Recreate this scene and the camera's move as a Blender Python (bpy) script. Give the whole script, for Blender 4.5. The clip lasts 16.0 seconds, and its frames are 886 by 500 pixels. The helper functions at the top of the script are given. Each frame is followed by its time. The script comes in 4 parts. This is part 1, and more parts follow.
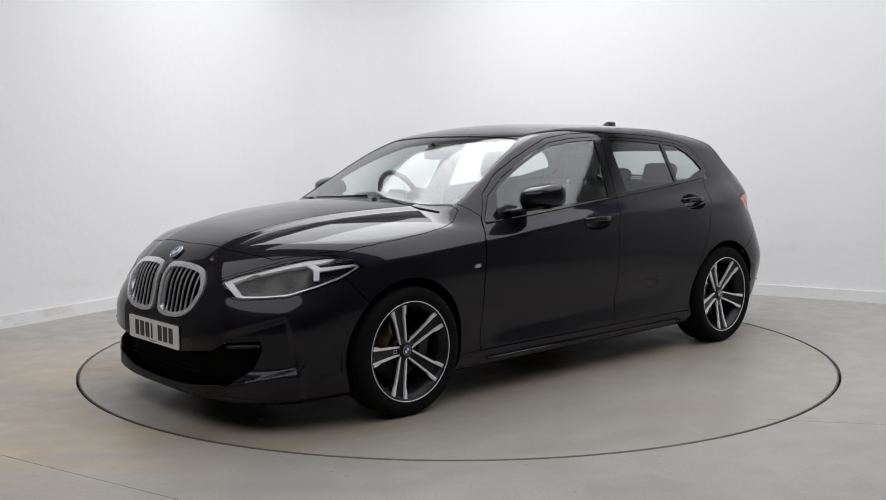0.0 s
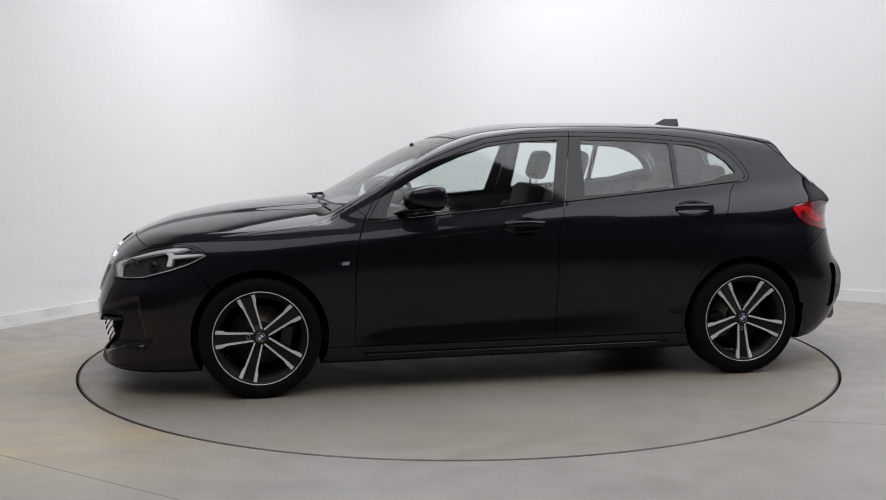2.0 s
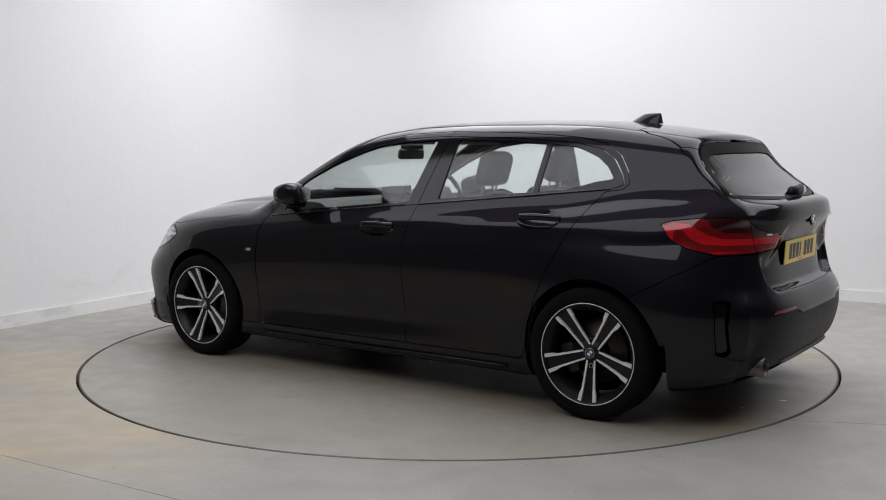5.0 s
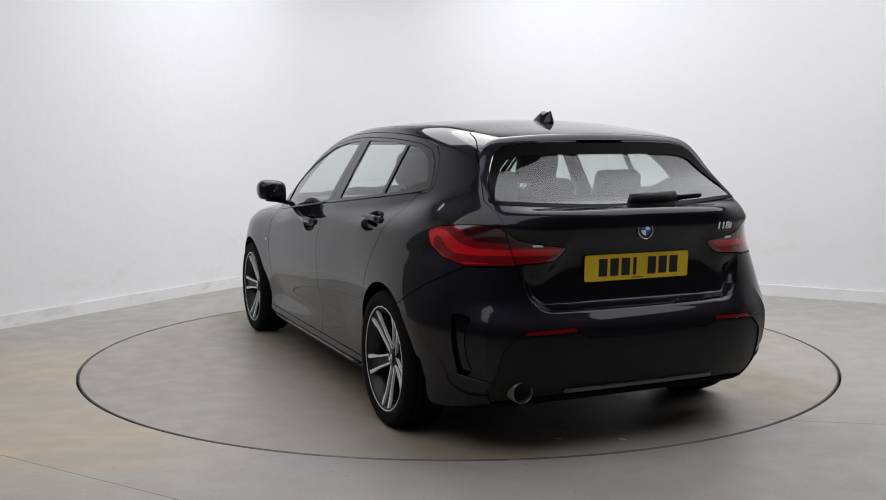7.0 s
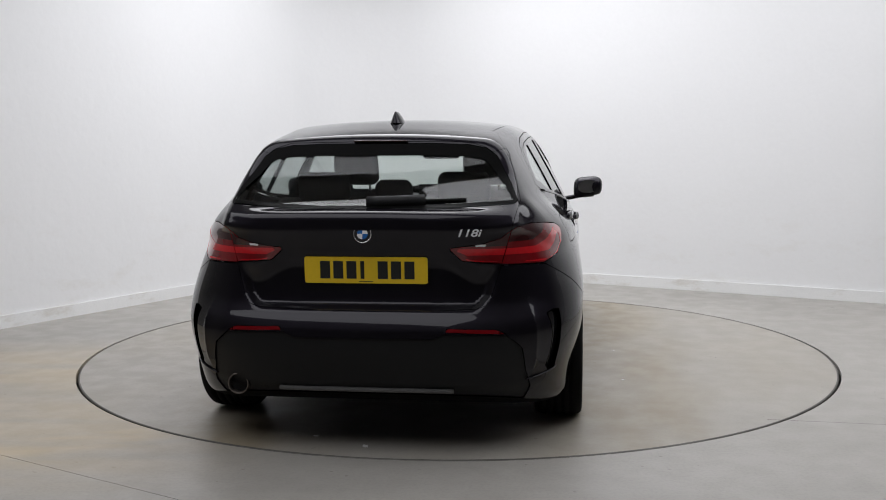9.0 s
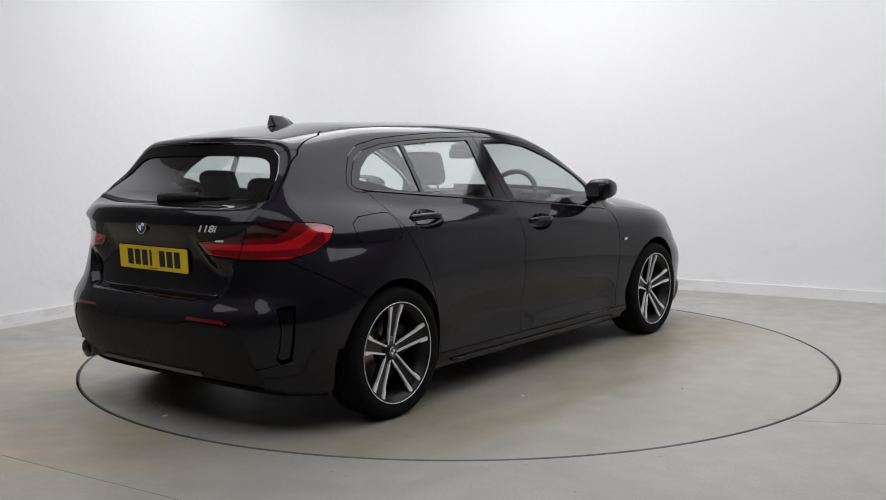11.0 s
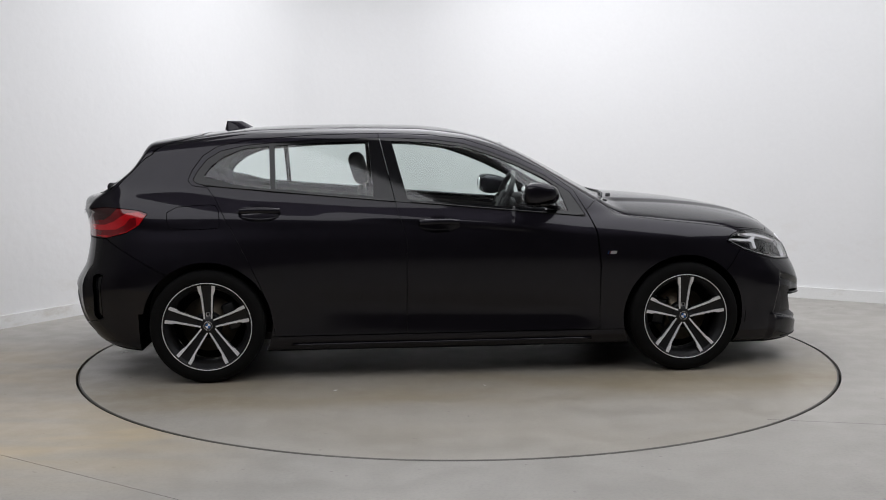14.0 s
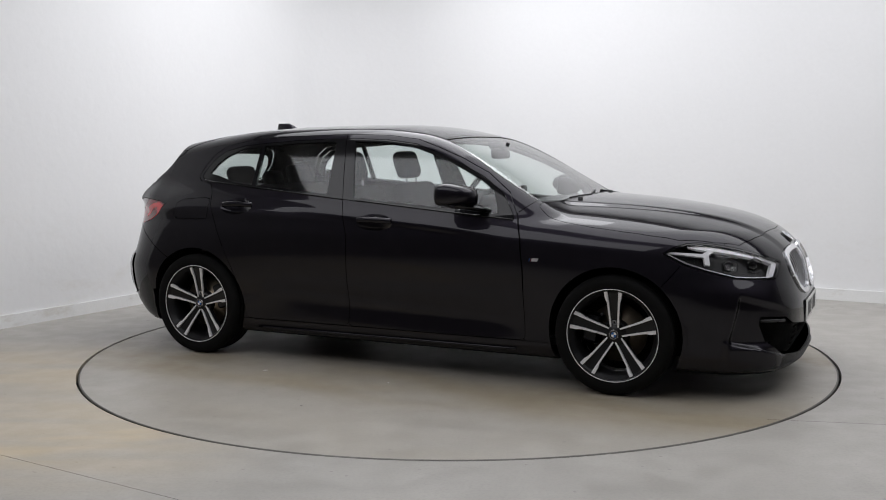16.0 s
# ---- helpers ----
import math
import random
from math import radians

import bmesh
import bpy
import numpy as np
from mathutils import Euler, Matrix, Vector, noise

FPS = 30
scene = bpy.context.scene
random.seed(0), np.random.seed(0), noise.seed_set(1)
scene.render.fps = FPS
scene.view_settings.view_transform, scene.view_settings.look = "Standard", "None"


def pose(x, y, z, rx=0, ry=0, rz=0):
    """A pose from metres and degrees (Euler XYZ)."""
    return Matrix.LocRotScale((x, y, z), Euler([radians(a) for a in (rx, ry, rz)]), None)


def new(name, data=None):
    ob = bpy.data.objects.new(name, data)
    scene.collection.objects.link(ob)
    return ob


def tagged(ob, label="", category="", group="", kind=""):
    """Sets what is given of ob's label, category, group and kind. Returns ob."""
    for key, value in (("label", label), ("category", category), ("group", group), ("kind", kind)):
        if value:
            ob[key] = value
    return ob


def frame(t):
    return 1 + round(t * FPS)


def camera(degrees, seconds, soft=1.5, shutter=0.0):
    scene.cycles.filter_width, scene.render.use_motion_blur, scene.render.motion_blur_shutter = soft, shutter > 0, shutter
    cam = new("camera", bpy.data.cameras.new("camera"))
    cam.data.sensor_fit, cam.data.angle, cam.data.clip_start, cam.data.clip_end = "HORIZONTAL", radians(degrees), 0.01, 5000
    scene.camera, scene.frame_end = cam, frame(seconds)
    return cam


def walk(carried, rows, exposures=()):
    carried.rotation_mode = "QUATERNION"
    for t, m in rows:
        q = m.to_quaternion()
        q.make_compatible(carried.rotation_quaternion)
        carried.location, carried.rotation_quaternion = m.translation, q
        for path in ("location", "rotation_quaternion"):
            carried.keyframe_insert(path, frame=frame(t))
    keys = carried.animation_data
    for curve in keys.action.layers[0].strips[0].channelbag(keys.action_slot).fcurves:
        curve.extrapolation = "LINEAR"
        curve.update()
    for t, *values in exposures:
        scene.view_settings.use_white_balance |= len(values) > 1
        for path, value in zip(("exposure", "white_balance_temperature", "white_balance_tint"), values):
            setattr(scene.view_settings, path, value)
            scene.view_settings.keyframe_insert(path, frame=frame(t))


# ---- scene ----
# ---- camera: it stands still before a turntable ----
EYE = (0.0, -6.195, 1.268)
cam = camera(48.25, 16.0, soft=1.0)
CAM_POSE = pose(*EYE, 90 - 5.853, 0, 0.759) @ pose(0, 0, 0, 0, 0, -0.356)
walk(cam, [(0.0, CAM_POSE), (16.0, CAM_POSE)], exposures=[(0.0, 0.0, 6500, 10), (16.0, 0.0, 6500, 10)])

# ---- world and lamps: a white photo studio lit from a bright ceiling ----
world = bpy.data.worlds.new("studio_world")
scene.world = world
world.use_nodes = True
world.node_tree.nodes["Background"].inputs[0].default_value = (0.5, 0.5, 0.52, 1)
world.node_tree.nodes["Background"].inputs[1].default_value = 0.05


def area_lamp(name, m, sx, sy, watts, colour):
    data = bpy.data.lights.new(name, "AREA")
    data.shape, data.size, data.size_y, data.energy, data.color = "RECTANGLE", sx, sy, watts, colour
    ob = new(name, data)
    ob.matrix_world = m
    return ob


CEIL = 3.6
U = Vector((0.5, 0.866, 0))    # normal of the long wall, seen on the right
W = Vector((-0.866, 0.5, 0))   # normal of the other wall
# three large soft panels, in line with the walls: a along the long wall, b towards it
for a, b, sx, sy, watts, drop in ((1.75, .75, 7.0, 4.1, 208, .05), (-1.3, 1.0, 3.0, 2.6, 66, .08), (-.1, -3.7, 5.4, 3.0, 88, .05)):
    at = U * b - W * a + Vector((0, 0, CEIL - drop))
    area_lamp("ceiling_softbox", Matrix.Translation(at) @ pose(0, 0, 0, 0, 0, -30), sx, sy, watts, (0.950, 0.958, 1.0))


# ---- materials ----
def material(name, colour, rough=0.5, metal=0.0, coat=0.0, bump_size=0, bump_depth=0.0, vary=0.0, vary_size=3.0, **more):
    """A Principled surface with colour and roughness that vary at two scales and a fine relief."""
    mat = bpy.data.materials.new(name)
    mat.use_nodes = True
    nodes, links = mat.node_tree.nodes, mat.node_tree.links
    b = nodes["Principled BSDF"]
    b.inputs["Base Color"].default_value = (*colour, 1)
    b.inputs["Roughness"].default_value = rough
    b.inputs["Metallic"].default_value = metal
    b.inputs["Coat Weight"].default_value = coat
    b.inputs["Coat Roughness"].default_value = 0.03
    for key, value in more.items():
        b.inputs[key.replace("_", " ").title().replace("Ior", "IOR")].default_value = value
    co = nodes.new("ShaderNodeTexCoord")
    if vary:
        big, small = nodes.new("ShaderNodeTexNoise"), nodes.new("ShaderNodeTexNoise")
        big.inputs["Scale"].default_value, small.inputs["Scale"].default_value = vary_size, vary_size * 22
        big.inputs["Detail"].default_value = small.inputs["Detail"].default_value = 5
        both = nodes.new("ShaderNodeMath")
        both.operation = "ADD"
        ramp = nodes.new("ShaderNodeMapRange")
        ramp.inputs[1].default_value, ramp.inputs[2].default_value = 0.6, 1.4
        ramp.inputs[3].default_value, ramp.inputs[4].default_value = 1 - vary, 1 + vary
        mul = nodes.new("ShaderNodeVectorMath")
        mul.operation = "SCALE"
        mul.inputs[0].default_value = colour
        for n in (big, small):
            links.new(co.outputs["Object"], n.inputs["Vector"])
        links.new(big.outputs["Fac"], both.inputs[0])
        links.new(small.outputs["Fac"], both.inputs[1])
        links.new(both.outputs[0], ramp.inputs[0])
        links.new(ramp.outputs[0], mul.inputs["Scale"])
        links.new(mul.outputs[0], b.inputs["Base Color"])
        r2 = nodes.new("ShaderNodeMapRange")
        r2.inputs[1].default_value, r2.inputs[2].default_value = 0.3, 0.7
        r2.inputs[3].default_value, r2.inputs[4].default_value = rough * 0.85, min(1, rough * 1.15)
        links.new(small.outputs["Fac"], r2.inputs[0])
        links.new(r2.outputs[0], b.inputs["Roughness"])
    if bump_depth:
        n, bp = nodes.new("ShaderNodeTexNoise"), nodes.new("ShaderNodeBump")
        n.inputs["Scale"].default_value, n.inputs["Detail"].default_value = bump_size, 4
        bp.inputs["Distance"].default_value, bp.inputs["Strength"].default_value = bump_depth, 1
        links.new(co.outputs["Object"], n.inputs["Vector"])
        links.new(n.outputs["Fac"], bp.inputs["Height"])
        links.new(bp.outputs[0], b.inputs["Normal"])
    return mat


def glass(name, colour, rough=0.0, face=.08):
    """A thin pane: a tinted see-through sheet with a sharp Fresnel gloss."""
    mat = bpy.data.materials.new(name)
    mat.use_nodes = True
    nodes, links = mat.node_tree.nodes, mat.node_tree.links
    nodes.remove(nodes["Principled BSDF"])
    t, g, f, m = (nodes.new("ShaderNode" + k) for k in ("BsdfTransparent", "BsdfGlossy", "LayerWeight", "MixShader"))
    power, scale = nodes.new("ShaderNodeMath"), nodes.new("ShaderNodeMath")
    power.operation, scale.operation = "POWER", "MULTIPLY_ADD"
    power.inputs[1].default_value, scale.inputs[1].default_value, scale.inputs[2].default_value = 3.4, .90, face
    t.inputs[0].default_value = (*colour, 1)
    g.inputs["Roughness"].default_value = rough
    f.inputs["Blend"].default_value = .5
    links.new(f.outputs["Facing"], power.inputs[0])
    links.new(power.outputs[0], scale.inputs[0])
    links.new(scale.outputs[0], m.inputs[0])
    links.new(t.outputs[0], m.inputs[1])
    links.new(g.outputs[0], m.inputs[2])
    links.new(m.outputs[0], nodes["Material Output"].inputs["Surface"])
    return mat


PAINT = material("black_metallic_paint", (.0145, .0129, .0176), .48, .9, 1.0, vary=.14, vary_size=9, coat_ior=1.36, coat_roughness=.03, specular_tint=(.06, .055, .075, 1))
GLOSS_BLACK = material("gloss_black_plastic", (.005, .005, .006), .08, 0, 0, vary=.1, specular_ior_level=.42)
FRIT_SHADE = material("printed_glass_edge_and_shade", (.004, .004, .004), .35, vary=.1, specular_ior_level=.03)
SATIN_BLACK = material("satin_black_plastic", (.009, .009, .010), .5, specular_ior_level=.25, bump_size=700, bump_depth=.0003, vary=.2)
RUBBER = material("tyre_rubber", (.007, .007, .007), .85, specular_ior_level=.10, bump_size=260, bump_depth=.0006, vary=.25, vary_size=12)
CHROME = material("bright_trim", (.88, .88, .90), .24, .75, vary=.04)
SATIN_SILVER = material("satin_silver", (.70, .70, .72), .40, 1.0, vary=.06)
MACHINED = material("machined_alloy", (.90, .90, .92), .5, .35, vary=.05, vary_size=30)
GREY_ALLOY = material("black_painted_alloy", (.008, .008, .009), .4, 0, 0, vary=.15, specular_ior_level=.35)
GREY_PLASTIC = material("grey_textured_plastic", (.13, .13, .13), .6, bump_size=500, bump_depth=.0004, vary=.2, vary_size=20)
DISC_METAL = material("brake_disc_steel", (.36, .30, .23), .42, 1.0, vary=.2, vary_size=25)
PIPE_METAL = material("heat_stained_steel", (.20, .175, .16), .42, 1.0, vary=.25, vary_size=30)
LINER = material("wheel_arch_liner", (.006, .006, .006), .95, specular_ior_level=.05, vary=.2, bump_size=120, bump_depth=.001)
FABRIC = material("anthracite_seat_fabric", (.044, .043, .046), .85, bump_size=900, bump_depth=.0006, vary=.2, vary_size=14)
TRIM = material("dark_interior_trim", (.032, .031, .033), .6, bump_size=600, bump_depth=.0004, vary=.15)
HEADLINER = material("grey_headliner", (.09, .088, .085), .9, bump_size=800, bump_depth=.0003, vary=.1)
CLEAR = glass("clear_lamp_lens", (.97, .97, .97), .02, .03)
SCREEN = glass("windscreen_glass", (.90, .95, .925), .08, .045)
SIDE_GLASS = glass("tinted_side_glass", (.86, .915, .90), .05)
REAR_GLASS = glass("tinted_rear_glass", (.68, .73, .71), 0.0, .06)
RED_LENS = material("red_tail_lamp_lens", (.55, .008, .014), .10, 0, 1.0, vary=.15)
RED_DARK = material("dark_red_tail_lamp_lens", (.17, .004, .007), .12, 0, .8, vary=.2)
RED_SMOKED = material("smoked_red_lens", (.035, .003, .004), .12, 0, .8, vary=.2)
RED_BAR = material("red_light_guide", (.75, .015, .02), .2, 0, .6, vary=.1)
LAMP_WHITE = material("white_light_guide", (.82, .82, .84), .25, 0, .5, vary=.05)
LAMP_GREY = material("grey_lamp_housing", (.014, .014, .015), .4, .2, .1, vary=.15)
PLATE_YELLOW = material("yellow_number_plate", (.90, .61, .014), .35, 0, .3, vary=.05)
PLATE_WHITE = material("white_number_plate", (.80, .80, .78), .35, 0, .3, vary=.05)
PLATE_INK = material("plate_black", (.012, .012, .012), .4, vary=.1)
BADGE_BLUE = material("badge_blue", (.03, .14, .42), .2, 0, .6, vary=.05)
BADGE_WHITE = material("badge_white", (.82, .82, .82), .2, 0, .6, vary=.04)
MIRROR = material("mirror_glass", (.9, .9, .9), .02, 1.0)


# ---- building helpers ----
def mesh_object(name, bm, mat, parent=None, label="", smooth=False):
    data = bpy.data.meshes.new(name)
    bmesh.ops.recalc_face_normals(bm, faces=bm.faces)
    bm.to_mesh(data)
    bm.free()
    if mat:
        data.materials.append(mat)
    if smooth:
        data.shade_smooth()
    ob = new(name, data)
    if parent:
        ob.parent = parent
    if label:
        tagged(ob, label)
    return ob


def part(name, bm, mat, parent, label="", smooth=True):
    return mesh_object(name, bm, mat, parent, label, smooth)


def box(x0, x1, y0, y1, z0, z1, bevel=0.0, segments=2, bm=None, m=None):
    bm = bm or bmesh.new()
    made = bmesh.ops.create_cube(bm, size=1)["verts"]
    for v in made:
        v.co = Vector(((x0 + x1) / 2 + v.co.x * (x1 - x0), (y0 + y1) / 2 + v.co.y * (y1 - y0), (z0 + z1) / 2 + v.co.z * (z1 - z0)))
        if m:
            v.co = m @ v.co
    if bevel:
        edges = list({e for v in made for e in v.link_edges})
        bmesh.ops.bevel(bm, geom=edges, offset=bevel, segments=segments, affect="EDGES", profile=0.5)
    return bm


def prism(outline, depth, m, bevel=0.0, bm=None):
    """An outline of (u, v) pairs made into a plate of that depth, along the pose m's z."""
    bm = bm or bmesh.new()
    low = [bm.verts.new(m @ Vector((u, v, 0))) for u, v in outline]
    top = [bm.verts.new(m @ Vector((u, v, depth))) for u, v in outline]
    n = len(outline)
    bm.faces.new(low[::-1])
    face = bm.faces.new(top)
    for i in range(n):
        bm.faces.new((low[i], low[(i + 1) % n], top[(i + 1) % n], top[i]))
    if bevel:
        bmesh.ops.bevel(bm, geom=list(face.edges), offset=bevel, segments=2, affect="EDGES", profile=0.5)
    return bm


def turned(profile, n, bm=None, closed=False, m=None, arc=(0, 360)):
    """A profile of (radius, height) pairs turned round the z axis."""
    bm = bm or bmesh.new()
    full = arc == (0, 360)
    rings = []
    for i in range(n if full else n + 1):
        a = radians(arc[0] + (arc[1] - arc[0]) * i / n)
        ring = [Vector((r * math.cos(a), r * math.sin(a), h)) for r, h in profile]
        rings.append([bm.verts.new(m @ v if m else v) for v in ring])
    for i in range(n):
        a, b = rings[i], rings[(i + 1) % len(rings)]
        for k in range(len(profile) - (0 if closed else 1)):
            q = (k + 1) % len(profile)
            bm.faces.new((a[k], b[k], b[q], a[q]))
    return bm


def tube(path, radius, sides=8, bm=None, closed=False, flat=1.0):
    """A round bar along a path of points."""
    bm = bm or bmesh.new()
    path = [Vector(q) for q in path]
    n = len(path)
    rings = []
    for i, q in enumerate(path):
        a, b = path[(i - 1) % n if closed else max(i - 1, 0)], path[(i + 1) % n if closed else min(i + 1, n - 1)]
        d = (b - a).normalized()
        side = d.cross(Vector((0, 0, 1)) if abs(d.z) < .9 else Vector((1, 0, 0))).normalized()
        up = side.cross(d)
        rings.append([bm.verts.new(q + side * radius * math.cos(2 * math.pi * k / sides) + up * radius * flat * math.sin(2 * math.pi * k / sides)) for k in range(sides)])
    for i in range(n if closed else n - 1):
        a, b = rings[i], rings[(i + 1) % n]
        for k in range(sides):
            bm.faces.new((a[k], a[(k + 1) % sides], b[(k + 1) % sides], b[k]))
    if not closed:
        bm.faces.new(rings[0][::-1])
        bm.faces.new(rings[-1])
    return bm


# ---- the studio ----
RADIUS = 2.26


def stained_floor(name, disc):
    mat = bpy.data.materials.new(name)
    mat.use_nodes = True
    nodes, links = mat.node_tree.nodes, mat.node_tree.links
    b = nodes["Principled BSDF"]
    co = nodes.new("ShaderNodeTexCoord")

    def noise_at(scale, detail, stretch=(1, 1, 1), turn=0.0):
        mp, n = nodes.new("ShaderNodeMapping"), nodes.new("ShaderNodeTexNoise")
        mp.inputs["Scale"].default_value = stretch
        mp.inputs["Rotation"].default_value = (0, 0, turn)
        n.inputs["Scale"].default_value, n.inputs["Detail"].default_value = scale, detail
        links.new(co.outputs["Object"], mp.inputs["Vector"])
        links.new(mp.outputs[0], n.inputs["Vector"])
        return n.outputs["Fac"]

    def mix(fac, a, c):
        m = nodes.new("ShaderNodeMix")
        m.data_type = "RGBA"
        for sock, val in ((m.inputs[0], fac), (m.inputs[6], a), (m.inputs[7], c)):
            if isinstance(val, tuple):
                sock.default_value = (*val, 1)
            elif isinstance(val, float):
                sock.default_value = val
            else:
                links.new(val, sock)
        return m.outputs[2]

    def ramp(sock, a, c, lo=0.0, hi=1.0):
        r = nodes.new("ShaderNodeMapRange")
        r.interpolation_type = "SMOOTHSTEP"
        for i, v in enumerate((a, c, lo, hi)):
            r.inputs[i + 1].default_value = v
        links.new(sock, r.inputs[0])
        return r.outputs[0]

    base = mix(ramp(noise_at(1.1, 5), .35, .65), (.322, .306, .279), (.352, .335, .306))
    base = mix(ramp(noise_at(70, 3), .4, .75, 0, .22), base, (.18, .176, .17))
    base = mix(ramp(noise_at(17, 2), .725, .745, 0, .5), base, (.11, .10, .09))
    if disc:
        base = mix(ramp(noise_at(.7, 3, (1, 2.2, 1), .5), .30, .75, .15, .42), base, (.29, .252, .188))
        # brown tracks where wheels stand and roll, wider on the right-hand side
        sep, off, far = nodes.new("ShaderNodeSeparateXYZ"), nodes.new("ShaderNodeMath"), nodes.new("ShaderNodeMath")
        links.new(co.outputs["Object"], sep.inputs[0])
        off.operation, off.inputs[1].default_value = "ADD", .12
        far.operation = "ABSOLUTE"
        links.new(sep.outputs["Y"], off.inputs[0])
        links.new(off.outputs[0], far.inputs[0])
        inner, blot = nodes.new("ShaderNodeMath"), nodes.new("ShaderNodeMath")
        inner.operation = blot.operation = "MULTIPLY"
        links.new(ramp(far.outputs[0], .30, .75), inner.inputs[0])
        links.new(ramp(far.outputs[0], 1.42, 1.02), inner.inputs[1])
        links.new(inner.outputs[0], blot.inputs[0])
        links.new(ramp(noise_at(1.7, 5, (.6, 1.6, 1), .1), .30, .66, .25, .85), blot.inputs[1])
        base = mix(blot.outputs[0], base, (.255, .213, .145))
    else:
        sep = nodes.new("ShaderNodeSeparateXYZ")
        links.new(co.outputs["Object"], sep.inputs[0])
        def calc(op, *args):
            n = nodes.new("ShaderNodeMath")
            n.operation = op
            for i, v in enumerate(args):
                if isinstance(v, (int, float)):
                    n.inputs[i].default_value = v
                else:
                    links.new(v, n.inputs[i])
            return n.outputs[0]

        X, Y = sep.outputs["X"], sep.outputs["Y"]
        streaks = ramp(noise_at(1.6, 5, (.5, 2.6, 1), -.35), .32, .62, .35, 1.0)
        # two tan tracks where wheels roll on and off the turntable, and a thin veil between them
        track_a = calc("MULTIPLY", ramp(calc("ABSOLUTE", calc("ADD", calc("MULTIPLY_ADD", X, -.4, 1.34), Y)), .30, .06), ramp(X, -1.0, -1.5))
        track_b = calc("MULTIPLY", ramp(calc("ABSOLUTE", calc("ADD", Y, .58)), .36, .08, 0, .7), ramp(X, -1.6, -2.1))
        veil = calc("MULTIPLY", calc("MULTIPLY", ramp(X, -.6, -1.6, 0, .58), ramp(Y, .5, -.4)), ramp(Y, -2.9, -2.2))
        tan = calc("MULTIPLY", calc("MAXIMUM", calc("MAXIMUM", track_a, track_b), veil), streaks)
        base = mix(tan, base, (.47, .385, .255))
    links.new(base, b.inputs["Base Color"])
    links.new(ramp(noise_at(6, 6), .3, .7, .34, .52), b.inputs["Roughness"])
    bp = nodes.new("ShaderNodeBump")
    bp.inputs["Distance"].default_value, bp.inputs["Strength"].default_value = .002, .35
    links.new(noise_at(35, 5), bp.inputs["Height"])
    links.new(bp.outputs[0], b.inputs["Normal"])
    return mat


FLOOR = stained_floor("painted_concrete_floor", False)
DISC = stained_floor("painted_turntable_top", True)
WALL = material("white_painted_wall", (.80, .80, .80), .75, bump_size=14, bump_depth=.002, vary=.018, vary_size=1.5)

def scuffed(mat, low, high, tint, amount):
    """Adds scattered scuffs of a tint to a painted wall, thickest between two heights."""
    nodes, links = mat.node_tree.nodes, mat.node_tree.links
    b = nodes["Principled BSDF"]
    src = b.inputs["Base Color"].links[0].from_socket
    co, sep, mp, n, m = (nodes.new("ShaderNode" + k) for k in ("TexCoord", "SeparateXYZ", "Mapping", "TexNoise", "Mix"))
    mp.inputs["Scale"].default_value = (1, 1, 2.4)
    n.inputs["Scale"].default_value, n.inputs["Detail"].default_value, n.inputs["Roughness"].default_value = 2.6, 8, .68
    links.new(co.outputs["Object"], mp.inputs["Vector"])
    links.new(mp.outputs[0], n.inputs["Vector"])
    links.new(co.outputs["Object"], sep.inputs[0])
    band, blot, mul = nodes.new("ShaderNodeMapRange"), nodes.new("ShaderNodeMapRange"), nodes.new("ShaderNodeMath")
    for i, v in enumerate((high, low, 0, 1)):
        band.inputs[i + 1].default_value = v
    for i, v in enumerate((.53, .70, 0, amount)):
        blot.inputs[i + 1].default_value = v
    mul.operation = "MULTIPLY"
    links.new(sep.outputs["Z"], band.inputs[0])
    links.new(n.outputs["Fac"], blot.inputs[0])
    links.new(band.outputs[0], mul.inputs[0])
    links.new(blot.outputs[0], mul.inputs[1])
    m.data_type = "RGBA"
    links.new(mul.outputs[0], m.inputs[0])
    links.new(src, m.inputs[6])
    m.inputs[7].default_value = (*tint, 1)
    links.new(m.outputs[2], b.inputs["Base Color"])


scuffed(WALL, .15, 1.1, (.60, .55, .47), .22)
SKIRT = material("white_painted_skirting", (.80, .80, .79), .45, bump_size=30, bump_depth=.0008, vary=.04)
scuffed(SKIRT, .02, .5, (.50, .45, .37), .55)
CEILING = material("grey_ceiling", (.30, .30, .30), .85, vary=.05)
DARK_WALL = material("grey_workshop_wall", (.20, .195, .19), .8, vary=.15)
DISC_EDGE = material("worn_steel_edge", (.10, .095, .085), .5, .6, vary=.3, vary_size=8)
PIT = material("dark_gap", (.01, .01, .01), .9)

# the floor has a round hole, in which the turntable lies with a narrow gap
bm = bmesh.new()
inner, outer = [], []
N = 192
for i in range(N):
    a = 2 * math.pi * i / N
    inner.append(bm.verts.new(((RADIUS + .013) * math.cos(a), (RADIUS + .013) * math.sin(a), 0)))
    k = 14 / max(abs(math.cos(a)), abs(math.sin(a)))
    outer.append(bm.verts.new((k * math.cos(a), k * math.sin(a), 0)))
low = [bm.verts.new(v.co + Vector((0, 0, -.06))) for v in inner]
for i in range(N):
    j = (i + 1) % N
    bm.faces.new((inner[i], outer[i], outer[j], inner[j]))
    bm.faces.new((low[i], inner[i], inner[j], low[j]))
tagged(mesh_object("floor", bm, FLOOR), "grey painted concrete studio floor with brown tyre stains", "floor", kind="structure")
bm = bmesh.new()
bmesh.ops.create_circle(bm, cap_ends=True, segments=N, radius=RADIUS + .02)
for v in bm.verts:
    v.co.z = -.058
